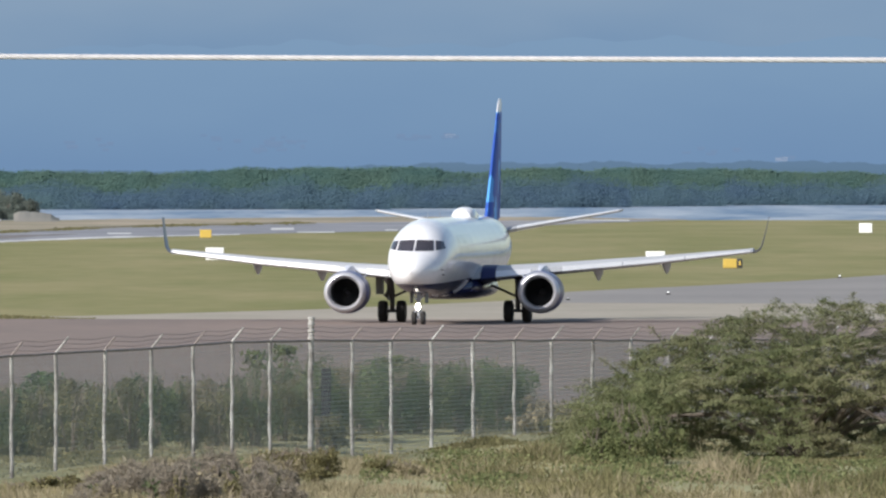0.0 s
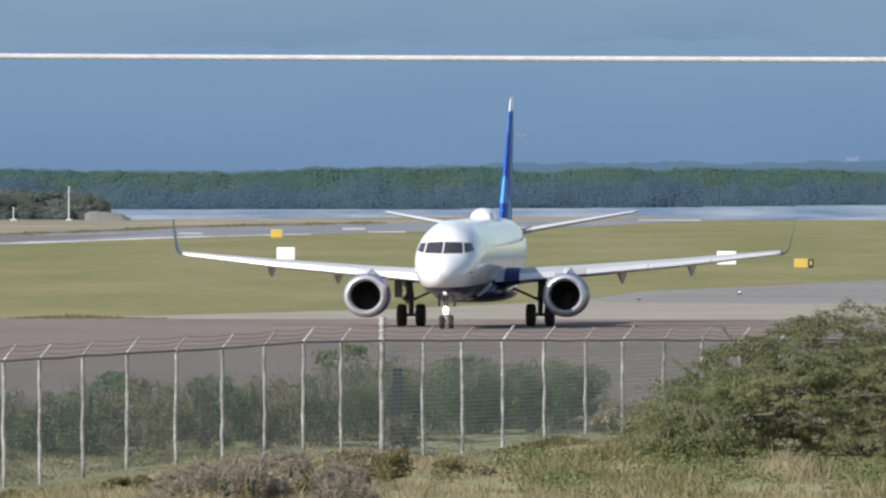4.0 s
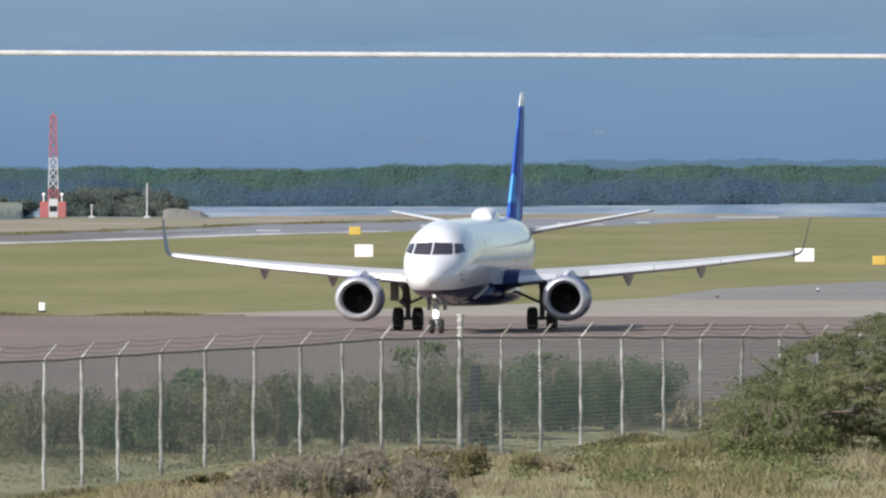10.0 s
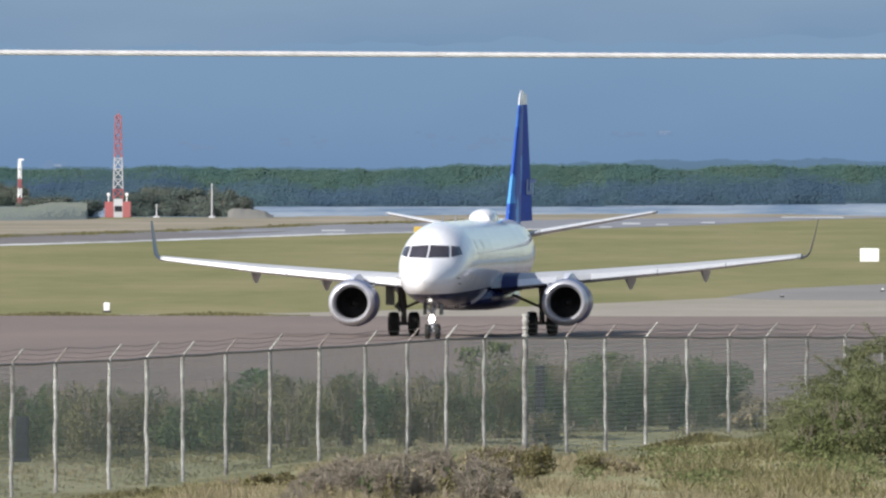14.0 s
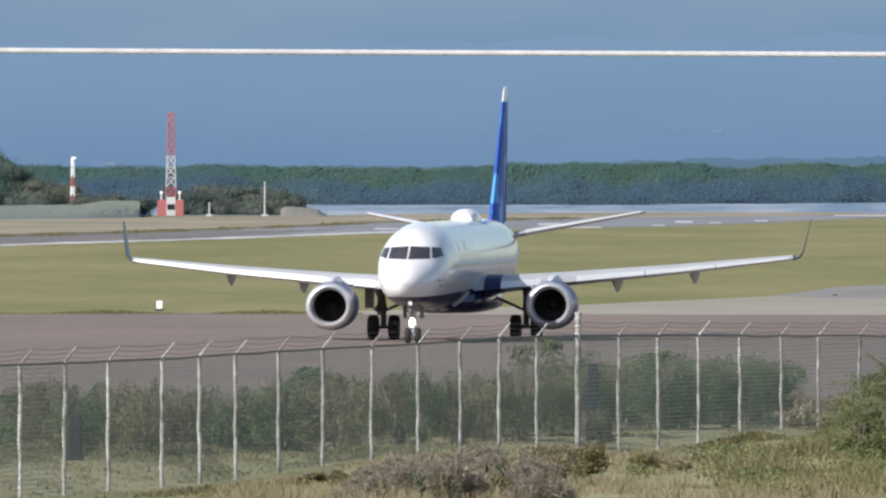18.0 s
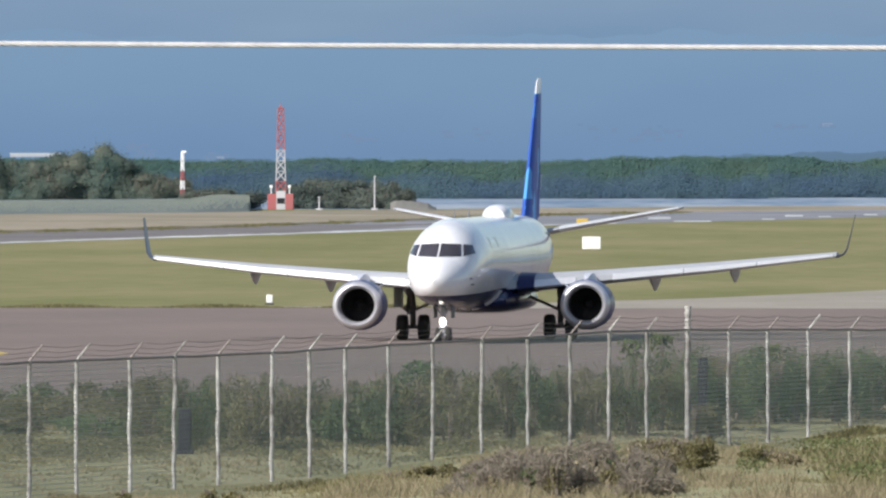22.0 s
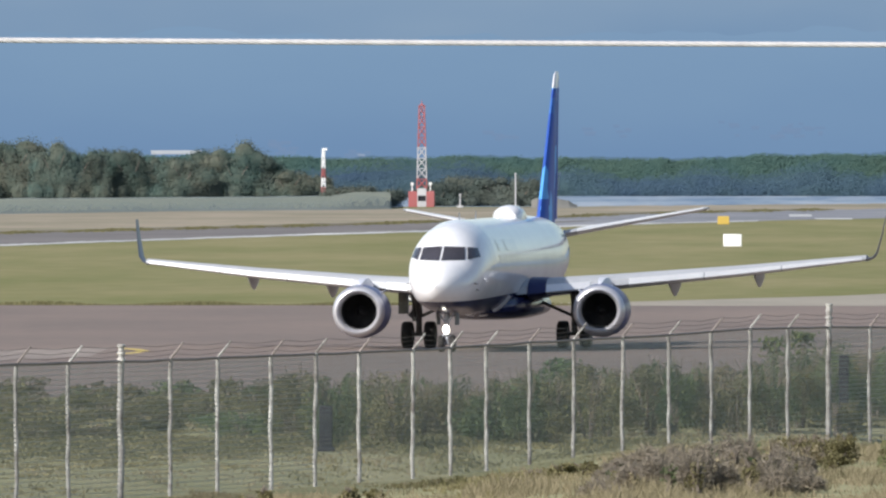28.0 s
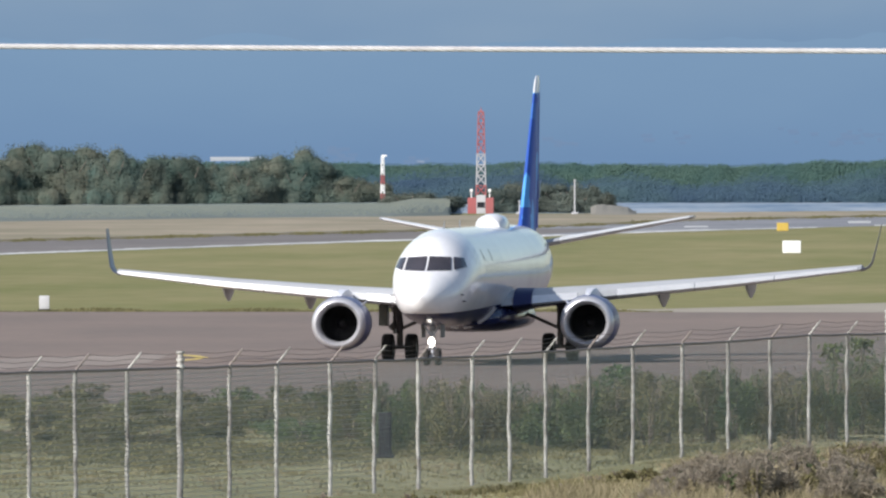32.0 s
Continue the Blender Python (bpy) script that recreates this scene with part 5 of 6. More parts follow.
def aeroplane():
    plane = thing("jet_airliner", pose(0, 0, 0), "white twin-engined airliner with navy belly and blue mosaic tail", "aeroplane")
    moving = {"plane": plane}
    # fuselage
    bm = bmesh.new()
    ds = sorted(set(list(np.linspace(0, 5.8, 22)) + list(np.linspace(5.8, 23, 24)) + list(STATIONS[12:]) + [24.2, 26.8, 29.2, 31.8, 34]))
    n = 40
    loft(bm, [[skin_point(d, k * math.tau / n) for k in range(n)] for d in ds])
    bmesh.ops.bisect_plane(bm, geom=bm.verts[:] + bm.edges[:] + bm.faces[:], plane_co=(0, 0, 2.5), plane_no=(0, -0.018, 1))
    for f in bm.faces:
        c = f.calc_center_median()
        d = c.y - NOSE_Y
        if c.z - 0.018 * c.y < 2.5 and d < 26.5:
            f.material_index = 1
    part("fuselage", bm, (M_WHITE, M_NAVY), plane)
    # wing root fairing under the belly
    bm = bmesh.new()
    rings = []
    for y, w, z0, z1 in ((-5.9, 0.5, 1.66, 1.95), (-5.0, 1.15, 1.54, 2.25), (-3.2, 1.62, 1.44, 2.5), (0.5, 1.72, 1.42, 2.55), (3.4, 1.6, 1.46, 2.45), (5.2, 1.1, 1.55, 2.15), (6.4, 0.5, 1.7, 1.9)):
        zc, hz = (z0 + z1) / 2, (z1 - z0) / 2
        rings.append([Vector((w * abs(math.cos(a)) ** 0.7 * math.copysign(1, math.cos(a)), y, zc + hz * abs(math.sin(a)) ** 0.8 * math.copysign(1, math.sin(a)))) for a in (k * math.tau / 28 for k in range(28))])
    loft(bm, rings)
    belly = part("belly_fairing", bm, M_NAVY, plane, "navy belly fairing")
    # raised pale band for sunlight caught at the fairing's front, on each side of the keel
    for side in (1, -1):
        bm = bmesh.new()
        rows = []
        for k in range(9):
            a = -1.5 + 0.85 * k / 8
            a = a if side > 0 else math.pi - a
            rows.append([bm.verts.new(skin_point(11.3 + back, a, out)) for back, out in ((0.0, 0.0), (0.04, 0.07), (0.16, 0.10), (0.5, 0.03))])
        for p, q in zip(rows, rows[1:]):
            for k in range(3):
                bm.faces.new((p[k], q[k], q[k + 1], p[k + 1]))
        bmesh.ops.recalc_face_normals(bm, faces=bm.faces)
        part("fairing_lip", bm, M_PYLON, belly, "pale band for sunlight on the fairing's front")
    # windscreen panes, laid on the skin
    for name, quad in (("windscreen_pane", ((0.035, 3.68), (0.83, 3.70), (0.76, 4.155), (0.035, 4.19))), ("side_window", ((0.91, 3.70), (1.26, 3.80), (1.13, 4.12), (0.83, 4.155)))):
        for side in (1, -1):
            bm = bmesh.new()
            a, b, c, d = (Vector((p[0], p[1], 0)) for p in quad)
            m = 7
            vs = []
            for i in range(m):
                for j in range(m):
                    p = a.lerp(b, i / (m - 1)).lerp(d.lerp(c, i / (m - 1)), j / (m - 1))
                    dd = nose_depth(p.x, p.y)
                    vs.append(bm.verts.new((side * p.x, NOSE_Y + dd - 0.03, p.y + 0.008)))
            for i in range(m - 1):
                for j in range(m - 1):
                    q = (vs[i * m + j], vs[(i + 1) * m + j], vs[(i + 1) * m + j + 1], vs[i * m + j + 1])
                    bm.faces.new(q if side > 0 else q[::-1])
            part(name, bm, M_GLASS, plane, "dark cockpit glass")
    # cabin windows and doors along both sides
    win = bmesh.new()
    for a, b in ((-0.13, 0.13),):
        vs = [win.verts.new((0, y, z)) for y, z in ((-0.1, -0.17), (0.1, -0.17), (0.13, -0.1), (0.13, 0.1), (0.1, 0.17), (-0.1, 0.17), (-0.13, 0.1), (-0.13, -0.1))]
        win.faces.new(vs)
    wme = mesh_of(win, "cabin_window", M_CABIN)
    for side in (1, -1):
        for k in range(24):
            hw, zc, hz = section(7 + k * 0.79)
            z = 3.68
            x = hw * math.sqrt(1 - ((z - zc) / hz) ** 2) + 0.012
            ob = new("cabin_window", wme)
            ob.parent = plane
            ob.matrix_basis = pose(side * x, NOSE_Y + 7 + k * 0.79, z, 0, -13 * side, 0)
        for d0, w, z0, z1 in ((4.75, 0.75, 2.7, 4.45), (27.2, 0.7, 2.95, 4.5)):
            bm = bmesh.new()
            m = 9
            for y0, y1 in ((d0, d0 + 0.035), (d0 + w, d0 + w + 0.035)):
                rows = []
                for k in range(m):
                    z = z0 + (z1 - z0) * k / (m - 1)
                    row = []
                    for y in (y0, y1):
                        hw, zc, hz = section(y)
                        row.append(bm.verts.new((side * (hw * math.sqrt(max(0.02, 1 - ((z - zc) / hz) ** 2)) + 0.008), NOSE_Y + y, z)))
                    rows.append(row)
                for p, q in zip(rows, rows[1:]):
                    bm.faces.new((p[0], p[1], q[1], q[0]))
            part("cabin_door_frame", bm, M_SEAM, plane, smooth=False)
        # faint title on the forward side: plain blue-grey blocks
        for k, (y0, y1, z0, z1) in enumerate(((7.0, 9.0, 4.0, 4.4), (9.2, 12.25, 4.0, 4.4))):
            bm = bmesh.new()
            rows = []
            for z in np.linspace(z0, z1, 4):
                hw, zc, hz = section(y0)
                x = hw * math.sqrt(1 - ((z - zc) / hz) ** 2) + 0.01
                rows.append([bm.verts.new((side * x, NOSE_Y + y, z)) for y in (y0, y1)])
            for p, q in zip(rows, rows[1:]):
                bm.faces.new((p[0], p[1], q[1], q[0]))
            part("title_block", bm, M_TITLE, plane, "faint blue-grey title bar", smooth=False)
    # aerial dome and aerials on the roof
    bm = bmesh.new()
    rings = []
    for y, w, hgt in ((2.6, 0.12, 0.02), (2.72, 0.40, 0.28), (3.05, 0.53, 0.43), (3.7, 0.56, 0.48), (4.6, 0.54, 0.46), (5.4, 0.40, 0.30), (6.0, 0.14, 0.06)):
        rings.append([Vector((w * math.cos(a), y, 5.06 + (hgt + 0.08) * max(0.0, math.sin(a)) ** 0.7)) for a in (math.pi * k / 16 for k in range(17))])
    loft(bm, rings, close=False)
    part("aerial_dome", bm, M_WHITE, plane, "white domed aerial fairing")
    for y, h in ((-10.5, 0.32), (-6.0, 0.35)):
        bm = bmesh.new()
        loft(bm, [[Vector((0.025 * s, y + 0.16 * (1 - c), 5.06)) for s, c in ((1, 0), (0, 1), (-1, 0), (0, -1))], [Vector((0.012 * s, y + 0.2 + 0.08 * (1 - c), 5.08 + h)) for s, c in ((1, 0), (0, 1), (-1, 0), (0, -1))]])
        part("blade_aerial", bm, M_SEAM, plane)
    # probes by the nose
    for side in (1, -1):
        for d, a in ((2.0, -0.05), (2.35, -0.32)):
            bm = bmesh.new()
            p = skin_point(d, a if side > 0 else math.pi - a)
            rod(bm, p, p + Vector((0.12 * side, 0.0, -0.02)), 0.03, 0.02, 6)
            rod(bm, p + Vector((0.12 * side, 0.03, -0.02)), p + Vector((0.13 * side, -0.2, -0.02)), 0.02, 0.01, 6)
            part("air_probe", bm, M_GEAR, plane)
    # fin and rudder
    def fin_ring(z, y0, y1, t):
        return [Vector((t * s, y0 + (y1 - y0) * c, z)) for s, c in ((0, 0), (0.55, 0.06), (0.9, 0.2), (1, 0.4), (0.85, 0.7), (0.6, 1), (-0.6, 1), (-0.85, 0.7), (-1, 0.4), (-0.9, 0.2), (-0.55, 0.06))]
    def fin_edges(z):
        f = (z - 4.8) / (10.6 - 4.8)
        return 12.3 + 5.0 * f, 17.5 + 0.95 * f
    zs = [4.8, 5.6, 6.7, 7.9, 9.1, 9.98, 10.4, 10.6]
    bm = bmesh.new()
    rings = []
    for z in zs:
        a, b = fin_edges(z)
        hinge = a + (b - a) * 0.68
        rings.append(fin_ring(z, a + (0.15 if z > 10.5 else 0), hinge, (0.24 - 0.18 * (z - 4.8) / 6) * (0.5 if z > 10.5 else 1)))
    loft(bm, rings)
    for f in bm.faces:
        if f.calc_center_median().z > 10.0:
            f.material_index = 1
    part("fin", bm, (M_TAIL, M_WHITE), plane, "blue mosaic tail fin with a white tip")
    def hinge_point(z):
        a, b = fin_edges(z)
        return Vector((0, a + (b - a) * 0.69, z))
    base, tip = hinge_point(5.05), hinge_point(10.45)
    bm = bmesh.new()
    rings = []
    for z in (5.05, 6.0, 7.5, 9.0, 9.98, 10.45):
        a, b = fin_edges(z)
        h = a + (b - a) * 0.69
        t = 0.15 - 0.11 * (z - 4.8) / 6
        rings.append([Vector((x, y, z)) - base for x, y in ((t, h), (t * 0.55, h + (b - h) * 0.5), (0.015, b), (-0.015, b), (-t * 0.55, h + (b - h) * 0.5), (-t, h))])
    loft(bm, rings)
    for f in bm.faces:
        if f.calc_center_median().z + base.z > 10.0:
            f.material_index = 1
    rudder = part("rudder", bm, (M_TAILDARK, M_WHITE), plane, "navy rudder with a white top")
    rudder.matrix_basis = Matrix.Translation(base)
    for k, (y0, y1, z0, z1) in enumerate(((0.55, 0.72, 1.1, 1.75), (0.95, 1.12, 1.1, 1.75), (0.55, 1.12, 1.1, 1.25), (1.3, 1.45, 1.1, 1.75), (1.3, 1.75, 1.6, 1.75))):
        for side in (1, -1):
            bm = bmesh.new()
            sl = (tip.y - base.y) / (tip.z - base.z)
            vs = [bm.verts.new((side * (0.15 - 0.06 * y), y + sl * z, z)) for y, z in ((y0, z0), (y1, z0), (y1, z1), (y0, z1))]
            bm.faces.new(vs)
            part("tail_mark_bar", bm, M_TAILMARK, rudder, smooth=False)
    moving["rudder"], moving["rudder_base"], moving["rudder_axis"] = rudder, base, (tip - base).normalized()
    # tailplanes
    for side in (1, -1):
        bm = bmesh.new()
        rings = []
        for x, y, z, c in ((0.4, 13.6, 4.45, 3.0), (1.2, 14.1, 4.60, 2.75), (5.64, 16.9, 5.40, 1.35), (5.76, 17.1, 5.43, 1.0)):
            rings.append([Vector((side * p.x, p.y, p.z)) for p in airfoil((x, y, z), c, 0.10)])
        loft(bm, rings)
        part("tailplane", bm, M_WING, plane)
        bm = bmesh.new()
        rings = []
        for x, y, z, c in ((1.2, 14.1, 4.60, 2.75), (5.64, 16.9, 5.40, 1.35)):
            af = airfoil((x, y, z), c, 0.108)
            rings.append([Vector((side * p.x, p.y - 0.012, p.z)) for p in af[6:13]])
        loft(bm, rings, close=False)
        part("tailplane_edge", bm, M_SLAT, plane, "bare metal leading edge")
    # wings
    for side in (1, -1):
        bm = bmesh.new()
        rings = [[Vector((side * p.x, p.y, p.z)) for p in wing_foil((x, y, z), c, t)] for x, y, z, c, t in WING]
        loft(bm, rings)
        # navy faces also put the shade under the inner wing into the colour
        for f in bm.faces:
            c = f.calc_center_median()
            if abs(c.x) < 4.5 and c.z < np.interp(abs(c.x), [1.2, 4.5], [2.50, 2.74]):
                f.material_index = 1
        wing = part("wing", bm, (M_WING, M_NAVY), plane, "pale grey swept wing with a navy, shade-darkened root underneath")
        bm = bmesh.new()
        rings = []
        for x, g in ((1.6, 1.14), (1.75, 1.12), (1.9, 1.1), (2.05, 1.07), (2.22, 1.04)):
            y, z, c, t = wing_at(x)
            rings.append([Vector((side * p.x, p.y - 0.06 * (g - 1) * 10, p.z)) for p in wing_foil((x, y, z), c, t * g)[4:14]])
        loft(bm, rings, close=False)
        part("wing_root_fairing", bm, M_COWLBLUE, wing, "dark blue wing root")
        for x0, x1, low in ((2.24, 3.75, 11), (5.1, 7.7, 12), (7.74, 10.4, 12), (10.44, 13.25, 12)):
            bm = bmesh.new()
            rings = []
            for x in (x0, (x0 + x1) / 2, x1):
                y, z, c, t = wing_at(x)
                rings.append([Vector((side * p.x, p.y - 0.02, p.z + 0.004)) for p in wing_foil((x, y, z), c, t * 1.06)[8:low]])
            loft(bm, rings, close=False)
            part("slat", bm, M_SLAT, wing, "bright bare leading-edge slat")
        # blended tip
        bm = bmesh.new()
        rings = []
        for x, y, z, c, lean in ((13.36, 2.48, 3.53, 1.42, 0), (13.58, 2.75, 3.62, 1.22, 0.25), (13.72, 2.95, 3.80, 1.05, 0.8), (13.86, 3.42, 4.45, 0.78, 1), (13.98, 3.9, 5.16, 0.48, 1)):
            ring = []
            for p in airfoil((0, y, 0), c, 0.09 - 0.055 * lean, 6):
                ring.append(Vector((side * (x - p.z * lean - 0.07 * lean * (p.y - y)), p.y, z + p.z * (1 - lean))))
            rings.append(ring)
        loft(bm, rings)
        part("winglet", bm, M_WINGLET, wing, "slate-blue blended winglet")
        # flap track fairings
        for x, ln, s in ((6.35, 2.4, 1.45), (9.4, 2.0, 1.25), (3.3, 2.4, 1.1)):
            y, z, c, t = wing_at(x)
            bm = bmesh.new()
            prof = [(0, 0.02), (0.15, 0.09), (0.45, 0.145), (0.7, 0.13), (0.9, 0.06), (1, 0.01)]
            lathe(bm, [(a * ln, r * s) for a, r in prof], 10, "Y", (side * x, y + c - ln * 0.72, z - 0.16 * s))
            for v in bm.verts:
                f = (v.co.y - (y + c - ln * 0.72)) / ln
                h = (v.co.z - (z - 0.16 * s)) * 1.9
                v.co.z = z - 0.2 + h - 0.22 * f
                v.co.x = side * x + (v.co.x - side * x) * max(0.25, min(1.35, 0.95 + 2.2 * h))
            part("flap_track_fairing", bm, M_WING, wing)
        # spoilers and aileron, each hinged along its front edge
        for name, x0, x1, f0, f1 in (("spoiler", 5.2, 7.0, 0.66, 0.88), ("spoiler", 7.04, 8.85, 0.66, 0.88), ("aileron", 10.75, 13.25, 0.72, 1.0)):
            pts = []
            for x in (x0, x1):
                y, z, c, t = wing_at(x)
                pts += [Vector((side * x, y + f0 * c, wing_top(x, f0) - 0.012)), Vector((side * x, y + f1 * c, wing_top(x, f1) - 0.012))]
            base_p = pts[0]
            bm = bmesh.new()
            th = Vector((0, 0, 0.03))
            up = [bm.verts.new(p - base_p + th) for p in (pts[0], pts[1], pts[3], pts[2])]
            dn = [bm.verts.new(p - base_p) for p in (pts[0], pts[1], pts[3], pts[2])]
            bm.faces.new(up), bm.faces.new(dn[::-1])
            for k in range(4):
                bm.faces.new((up[k], up[(k + 1) % 4], dn[(k + 1) % 4], dn[k]))
            bmesh.ops.recalc_face_normals(bm, faces=bm.faces)
            ob = part(name, bm, M_SPOILER, plane, smooth=False)
            ob.matrix_basis = Matrix.Translation(base_p)
            if side > 0:
                moving.setdefault(name, []).append((ob, base_p, (pts[2] - pts[0]).normalized()))
        # engine
        ex, ez, ey = side * 4.42, 1.78, -5.35
        eng = new("engine", mesh_of(lathe(bmesh.new(), [(0.30, 0.925), (0.6, 0.965), (1.1, 0.98), (1.75, 0.955)], 36, "Y"), "engine", M_COWL, smooth=True))
        eng.parent = plane
        eng.matrix_basis = pose(ex, ey, ez) @ Matrix.Diagonal((1.04, 1.0, 1.0, 1))
        tagged(eng, "grey fan cowl with a polished lip and blue aft cowl")
        bm = lathe(bmesh.new(), [(0.55, 0.64), (0.25, 0.645), (0.08, 0.69), (0.0, 0.765), (0.03, 0.835), (0.12, 0.89), (0.30, 0.927)], 36, "Y")
        part("inlet_lip", bm, M_LIP, eng, "polished metal lip")
        bm = lathe(bmesh.new(), [(1.75, 0.953), (2.3, 0.90), (2.9, 0.76), (3.25, 0.66), (3.2, 0.6)], 36, "Y")
        part("aft_cowl", bm, M_COWLBLUE, eng, "dark blue aft cowl")
        bm = lathe(bmesh.new(), [(0.5, 0.636), (1.2, 0.625), (1.25, 0.2)], 36, "Y")
        part("inlet_duct", bm, M_DARK, eng)
        bm = lathe(bmesh.new(), [(0.75, 0.01), (0.85, 0.09), (1.0, 0.17), (1.2, 0.22)], 16, "Y")
        part("spinner", bm, M_FAN, eng)
        bm = bmesh.new()
        bm.faces.new([bm.verts.new(p) for p in ((0.05, 1.08, 0.2), (-0.05, 1.18, 0.2), (-0.09, 1.2, 0.62), (0.07, 1.06, 0.62))])
        blade = mesh_of(bm, "fan_blade", M_FAN)
        for k in range(22):
            ob = new("fan_blade", blade)
            ob.parent = eng
            ob.matrix_basis = Matrix.Rotation(k * math.tau / 22, 4, "Y")
        bm = lathe(bmesh.new(), [(3.0, 0.5), (3.5, 0.42), (4.1, 0.3), (4.05, 0.26)], 24, "Y")
        part("exhaust_nozzle", bm, M_GEAR, eng)
        bm = bmesh.new()
        loft(bm, [[Vector((sx * w, y, z)) for sx, z in ((-1, z0), (1, z0), (0.6, z1), (-0.6, z1))] for y, w, z0, z1 in ((0.7, 0.07, 0.8, 1.0), (1.2, 0.2, 0.8, 1.16), (1.8, 0.27, 0.8, 1.2), (2.8, 0.24, 0.6, 1.08), (4.6, 0.12, 0.5, 0.85))])
        part("pylon", bm, M_PYLON, eng)
        bm = bmesh.new()
        a = 0.75 if side < 0 else math.pi - 0.75
        u = Vector((math.cos(a), 0, math.sin(a)))
        w2 = Vector((-u.z, 0, u.x)) * 0.012
        loft(bm, [[u * 0.93 + Vector((0, 0.75, 0)) + w2, u * 0.93 + Vector((0, 1.6, 0)) + w2, u * 0.93 + Vector((0, 1.6, 0)) - w2, u * 0.93 + Vector((0, 0.75, 0)) - w2], [u * 1.12 + Vector((0, 1.1, 0)) + w2, u * 1.14 + Vector((0, 1.6, 0)) + w2, u * 1.14 + Vector((0, 1.6, 0)) - w2, u * 1.12 + Vector((0, 1.1, 0)) - w2]])
        part("strake", bm, M_PYLON, eng, smooth=False)
        for z, y0, y1 in ((4.42, 9.8, 13.2), (3.9, 10.6, 12.6)):
            bm = bmesh.new()
            rows = []
            for y in np.linspace(y0, y1, 6):
                row = []
                for zz in (z, z + 0.09):
                    hw, zc, hz = section(y - NOSE_Y)
                    row.append(bm.verts.new((side * (hw * math.sqrt(max(0.02, 1 - ((zz - zc) / hz) ** 2)) + 0.012), y, zz)))
                rows.append(row)
            for p, q in zip(rows, rows[1:]):
                bm.faces.new((p[0], p[1], q[1], q[0]))
            part("tail_seam", bm, M_GEAR, plane, smooth=False)
        # main gear
        gx = side * 2.88
        bm = bmesh.new()
        rod(bm, (gx, 0, 0.5), (gx, 0, 1.35), 0.115, 0.115, 10)
        rod(bm, (gx, 0, 1.2), (gx + side * 0.12, -0.1, 2.15), 0.15, 0.17, 10)
        rod(bm, (gx - 0.62, 0, 0.52), (gx + 0.62, 0, 0.52), 0.075, n=8)
        leg = part("main_gear_leg", bm, M_GEAR, plane)
        for name, p, q, r in (("side_brace", (gx, 0, 1.15), (gx - side * 1.35, 0.1, 1.75), 0.06), ("drag_brace", (gx, 0, 0.95), (gx + side * 0.02, -1.0, 1.95), 0.05), ("torque_link", (gx, -0.22, 0.62), (gx, -0.3, 1.0), 0.04)):
            bm = bmesh.new()
            rod(bm, p, q, r, n=7)
            part(name, bm, M_GEAR, leg)
        bm = bmesh.new()
        box(bm, gx + side * 0.16, gx + side * 0.2, -0.4, 0.4, 1.0, 2.05, 0.01)
        part("gear_door", bm, M_GEAR, leg, smooth=False)
        bm = bmesh.new()
        loft(bm, [[Vector((gx + side * a, y, z)) for a, y in ((0.42, -0.35), (0.72, -0.3), (0.72, 0.3), (0.42, 0.35))] for z in (1.28, 1.65, 2.1)])
        part("wheel_well_door", bm, M_DOORS, leg)
        bm = bmesh.new()
        rod(bm, (gx + side * 0.3, -0.1, 1.15), (gx + side * 0.1, -0.05, 1.45), 0.13, 0.1, 8)
        part("actuator", bm, M_GEAR, leg)
        for s in (-0.42, 0.42):
            wheel = tyre(plane, 0.50, 0.40, "main_wheel")
            wheel.matrix_basis = pose(gx + s, 0, 0.50)
            moving.setdefault("wheels", []).append((wheel, Vector((gx + s, 0, 0.50)), 0.50))
    # nose gear
    ny = -13.83
    bm = bmesh.new()
    rod(bm, (0, ny, 0.3), (0, ny, 1.0), 0.06, n=10)
    rod(bm, (0, ny, 0.85), (0, ny + 0.12, 1.75), 0.095, n=10)
    rod(bm, (-0.3, ny, 0.31), (0.3, ny, 0.31), 0.05, n=8)
    leg = part("nose_gear_leg", bm, M_PYLON, plane, "white-painted nose gear leg")
    bm = bmesh.new()
    rod(bm, (0, ny, 0.95), (0, ny + 1.1, 1.6), 0.04, n=7)
    part("drag_brace", bm, M_GEAR, leg)
    for s in (1, -1):
        bm = bmesh.new()
        rod(bm, (s * 0.06, ny - 0.12, 1.1), (s * 0.34, ny - 0.1, 1.5), 0.045, n=6)
        part("scissor_link", bm, M_PYLON, leg)
        bm = bmesh.new()
        rod(bm, (s * 0.04, ny - 0.1, 0.72), (s * 0.24, ny - 0.08, 0.42), 0.04, n=6)
        part("torque_arm", bm, M_PYLON, leg)
        bm = bmesh.new()
        box(bm, s * 0.34 - 0.015, s * 0.34 + 0.015, ny - 0.35, ny + 0.75, 0.98, 1.5, 0.01)
        part("nose_gear_door", bm, M_GEAR, leg, smooth=False)
        wheel = tyre(plane, 0.31, 0.2, "nose_wheel")
        wheel.matrix_basis = pose(s * 0.2, ny, 0.31)
        moving["wheels"].append((wheel, Vector((s * 0.2, ny, 0.31)), 0.31))
    for x, z in ((0.0, 0.82),):
        bm = lathe(bmesh.new(), [(0.0, 0.02), (-0.02, 0.125), (0.02, 0.135), (0.14, 0.06), (0.16, 0.01)], 14, "Y", (x, ny - 0.2, z))
        for v in bm.verts:
            v.co.z = z + (v.co.z - z) * 1.45
        lamp = part("taxi_lamp", bm, M_GEAR, leg)
        bm = bmesh.new()
        lathe(bm, [(-0.03, 0.002), (-0.034, 0.08), (-0.026, 0.118)], 14, "Y", (x, ny - 0.2, z))
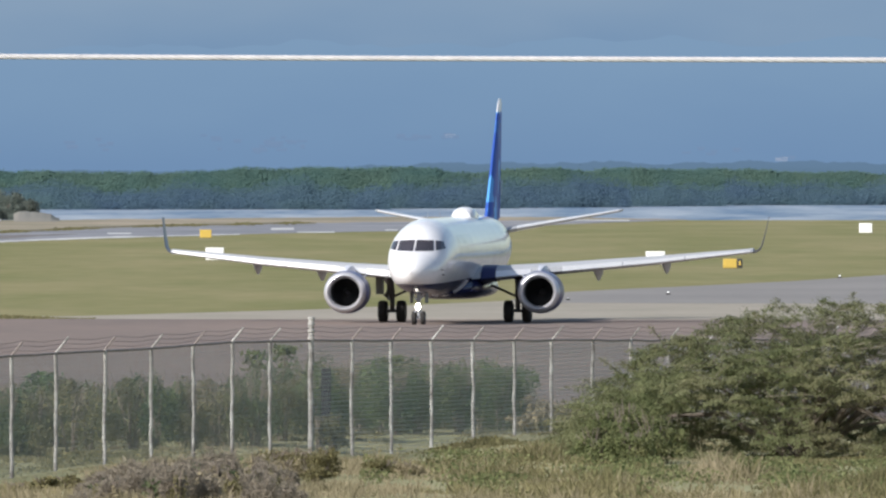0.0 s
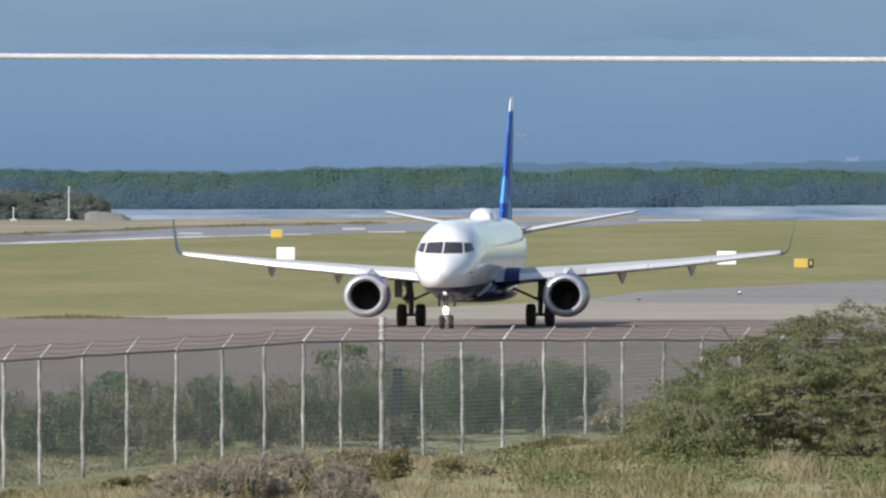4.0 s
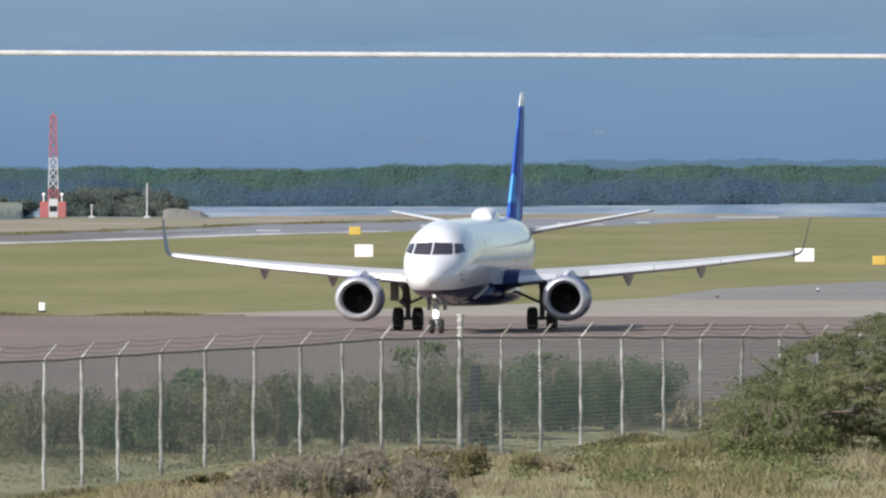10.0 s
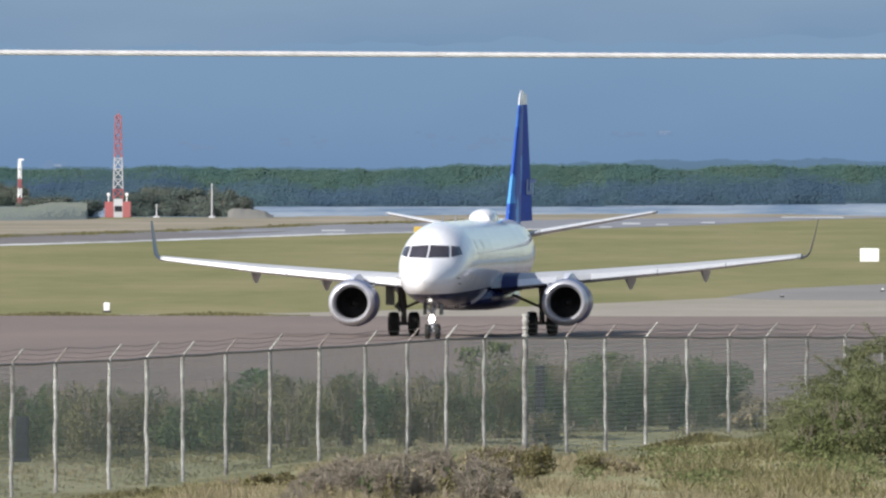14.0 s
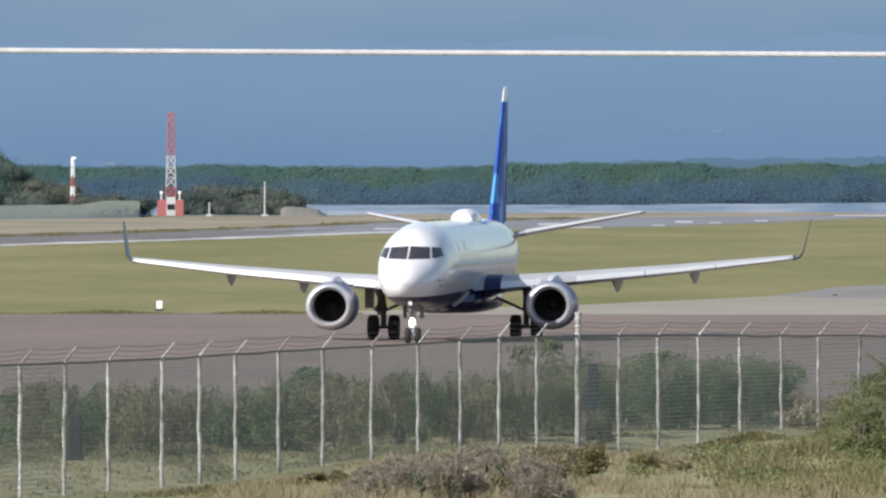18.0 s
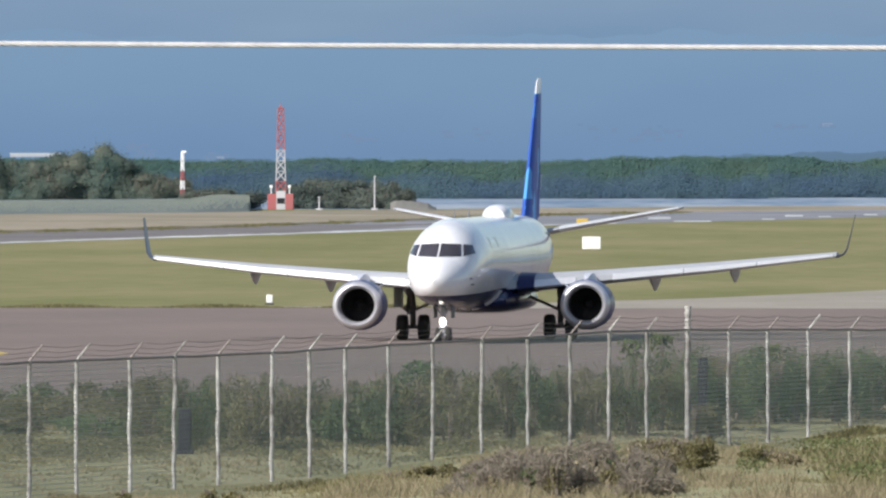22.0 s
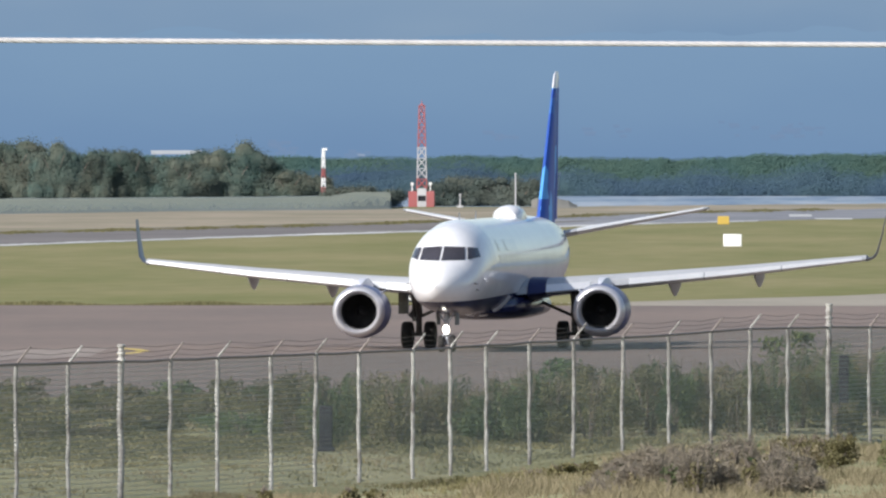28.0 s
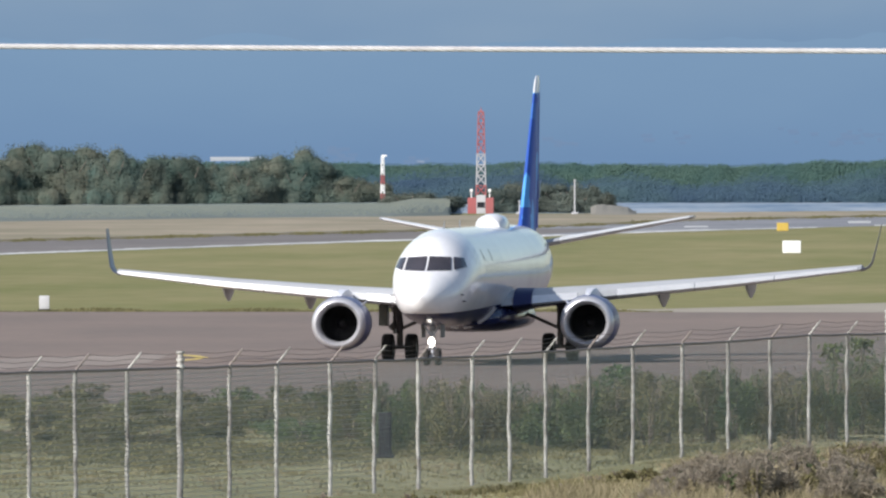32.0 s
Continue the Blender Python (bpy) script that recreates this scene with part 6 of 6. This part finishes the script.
        for v in bm.verts:
            v.co.z = z + (v.co.z - z) * 1.45
        part("lens", bm, M_TAXILAMP, lamp, "lit white lens")
    # the whole body sits this much lower on its legs
    low = Vector((0, 0, -0.37))
    for ob in plane.children:
        if not ob.name.startswith(("main_", "nose_")):
            ob.location = ob.location + low
    moving["rudder_base"] = moving["rudder_base"] + low
    for name in ("spoiler", "aileron"):
        moving[name] = [(ob, p + low, ax) for ob, p, ax in moving[name]]
    return moving


def tyre(parent, r, w, name):
    prof = [(-w / 2, r * 0.55), (-w / 2, r * 0.86), (-w * 0.4, r * 0.96), (-w * 0.2, r), (w * 0.2, r), (w * 0.4, r * 0.96), (w / 2, r * 0.86), (w / 2, r * 0.55)]
    wheel = part(name, lathe(bmesh.new(), prof, 28, "X"), M_TYRE, parent, "black tyre on a grey rim")
    bm = lathe(bmesh.new(), [(-w * 0.46, 0.03), (-w * 0.46, r * 0.28), (-w * 0.3, r * 0.34), (-w * 0.42, r * 0.56), (w * 0.42, r * 0.56), (w * 0.3, r * 0.34), (w * 0.46, r * 0.28), (w * 0.46, 0.03)], 20, "X")
    rim = part("rim", bm, M_GEAR, wheel)
    for k in range(8):
        a = k * math.tau / 8
        for s in (-1, 1):
            bm = bmesh.new()
            rod(bm, (s * w * 0.3, r * 0.42 * math.cos(a), r * 0.42 * math.sin(a)), (s * w * 0.44, r * 0.42 * math.cos(a), r * 0.42 * math.sin(a)), r * 0.05, n=5)
            part("wheel_bolt", bm, M_GEAR, rim, smooth=False)
    return wheel


M_DOORS = mat("gear_door_grey", (0.15, 0.16, 0.14), (0.21, 0.21, 0.19), 0.5, scale=2)
M_CABIN = mat("cabin_window", (0.64, 0.645, 0.68), (0.69, 0.69, 0.72), 0.14, scale=2, spec=0.38)
M_TITLE = mat("title_blue", (0.60, 0.62, 0.68), (0.65, 0.67, 0.72), 0.14, scale=1, spec=0.38)
M_TAILDARK = mat("rudder_navy", (0.02, 0.065, 0.36), (0.03, 0.085, 0.43), 0.55, scale=0.7, spec=0.12)
MOVING = aeroplane()


# ---- what moves ----
def motions():
    walk(MOVING["plane"], [(t, pose(x + 0.05, y, 0, 0, -0.1 - 0.008 * t, -a)) for t, x, y, a in TAXI])
    # the way rolled, for the wheels
    ts = np.array([r[0] for r in TAXI])
    step = np.hypot(np.diff([r[1] for r in TAXI]), np.diff([r[2] for r in TAXI]))
    rolled = np.concatenate([[0], np.cumsum(step)])
    for ob, c, r in MOVING["wheels"]:
        every = 2 if r < 0.4 else 3
        walk(ob, [(k / FPS, Matrix.Translation(c) @ Matrix.Rotation(float(np.interp(k / FPS, ts, rolled)) / r, 4, "X")) for k in range(0, 960 + every, every)])
    # control check: rudder to port, later the port spoilers and aileron
    base, axis = MOVING["rudder_base"], MOVING["rudder_axis"]
    rows = [(0, 0), (13.5, 0), (13.7, 5), (13.9, 13), (14.1, 22), (14.3, 26), (14.8, 26), (15.3, 4), (15.7, -6), (16.4, 0), (32, 0)]
    walk(MOVING["rudder"], [(t, Matrix.Translation(base) @ Matrix.Rotation(radians(-a), 4, axis)) for t, a in rows])
    for name, top in (("spoiler", 46), ("aileron", 32)):
        for ob, p, ax in MOVING[name]:
            rows = [(0, 0), (24.3, 0), (24.5, 0.6 * top), (24.7, top), (25.1, top), (25.3, 0.5 * top), (25.5, 0), (32, 0)]
            walk(ob, [(t, Matrix.Translation(p) @ Matrix.Rotation(radians(a), 4, ax)) for t, a in rows])


motions()
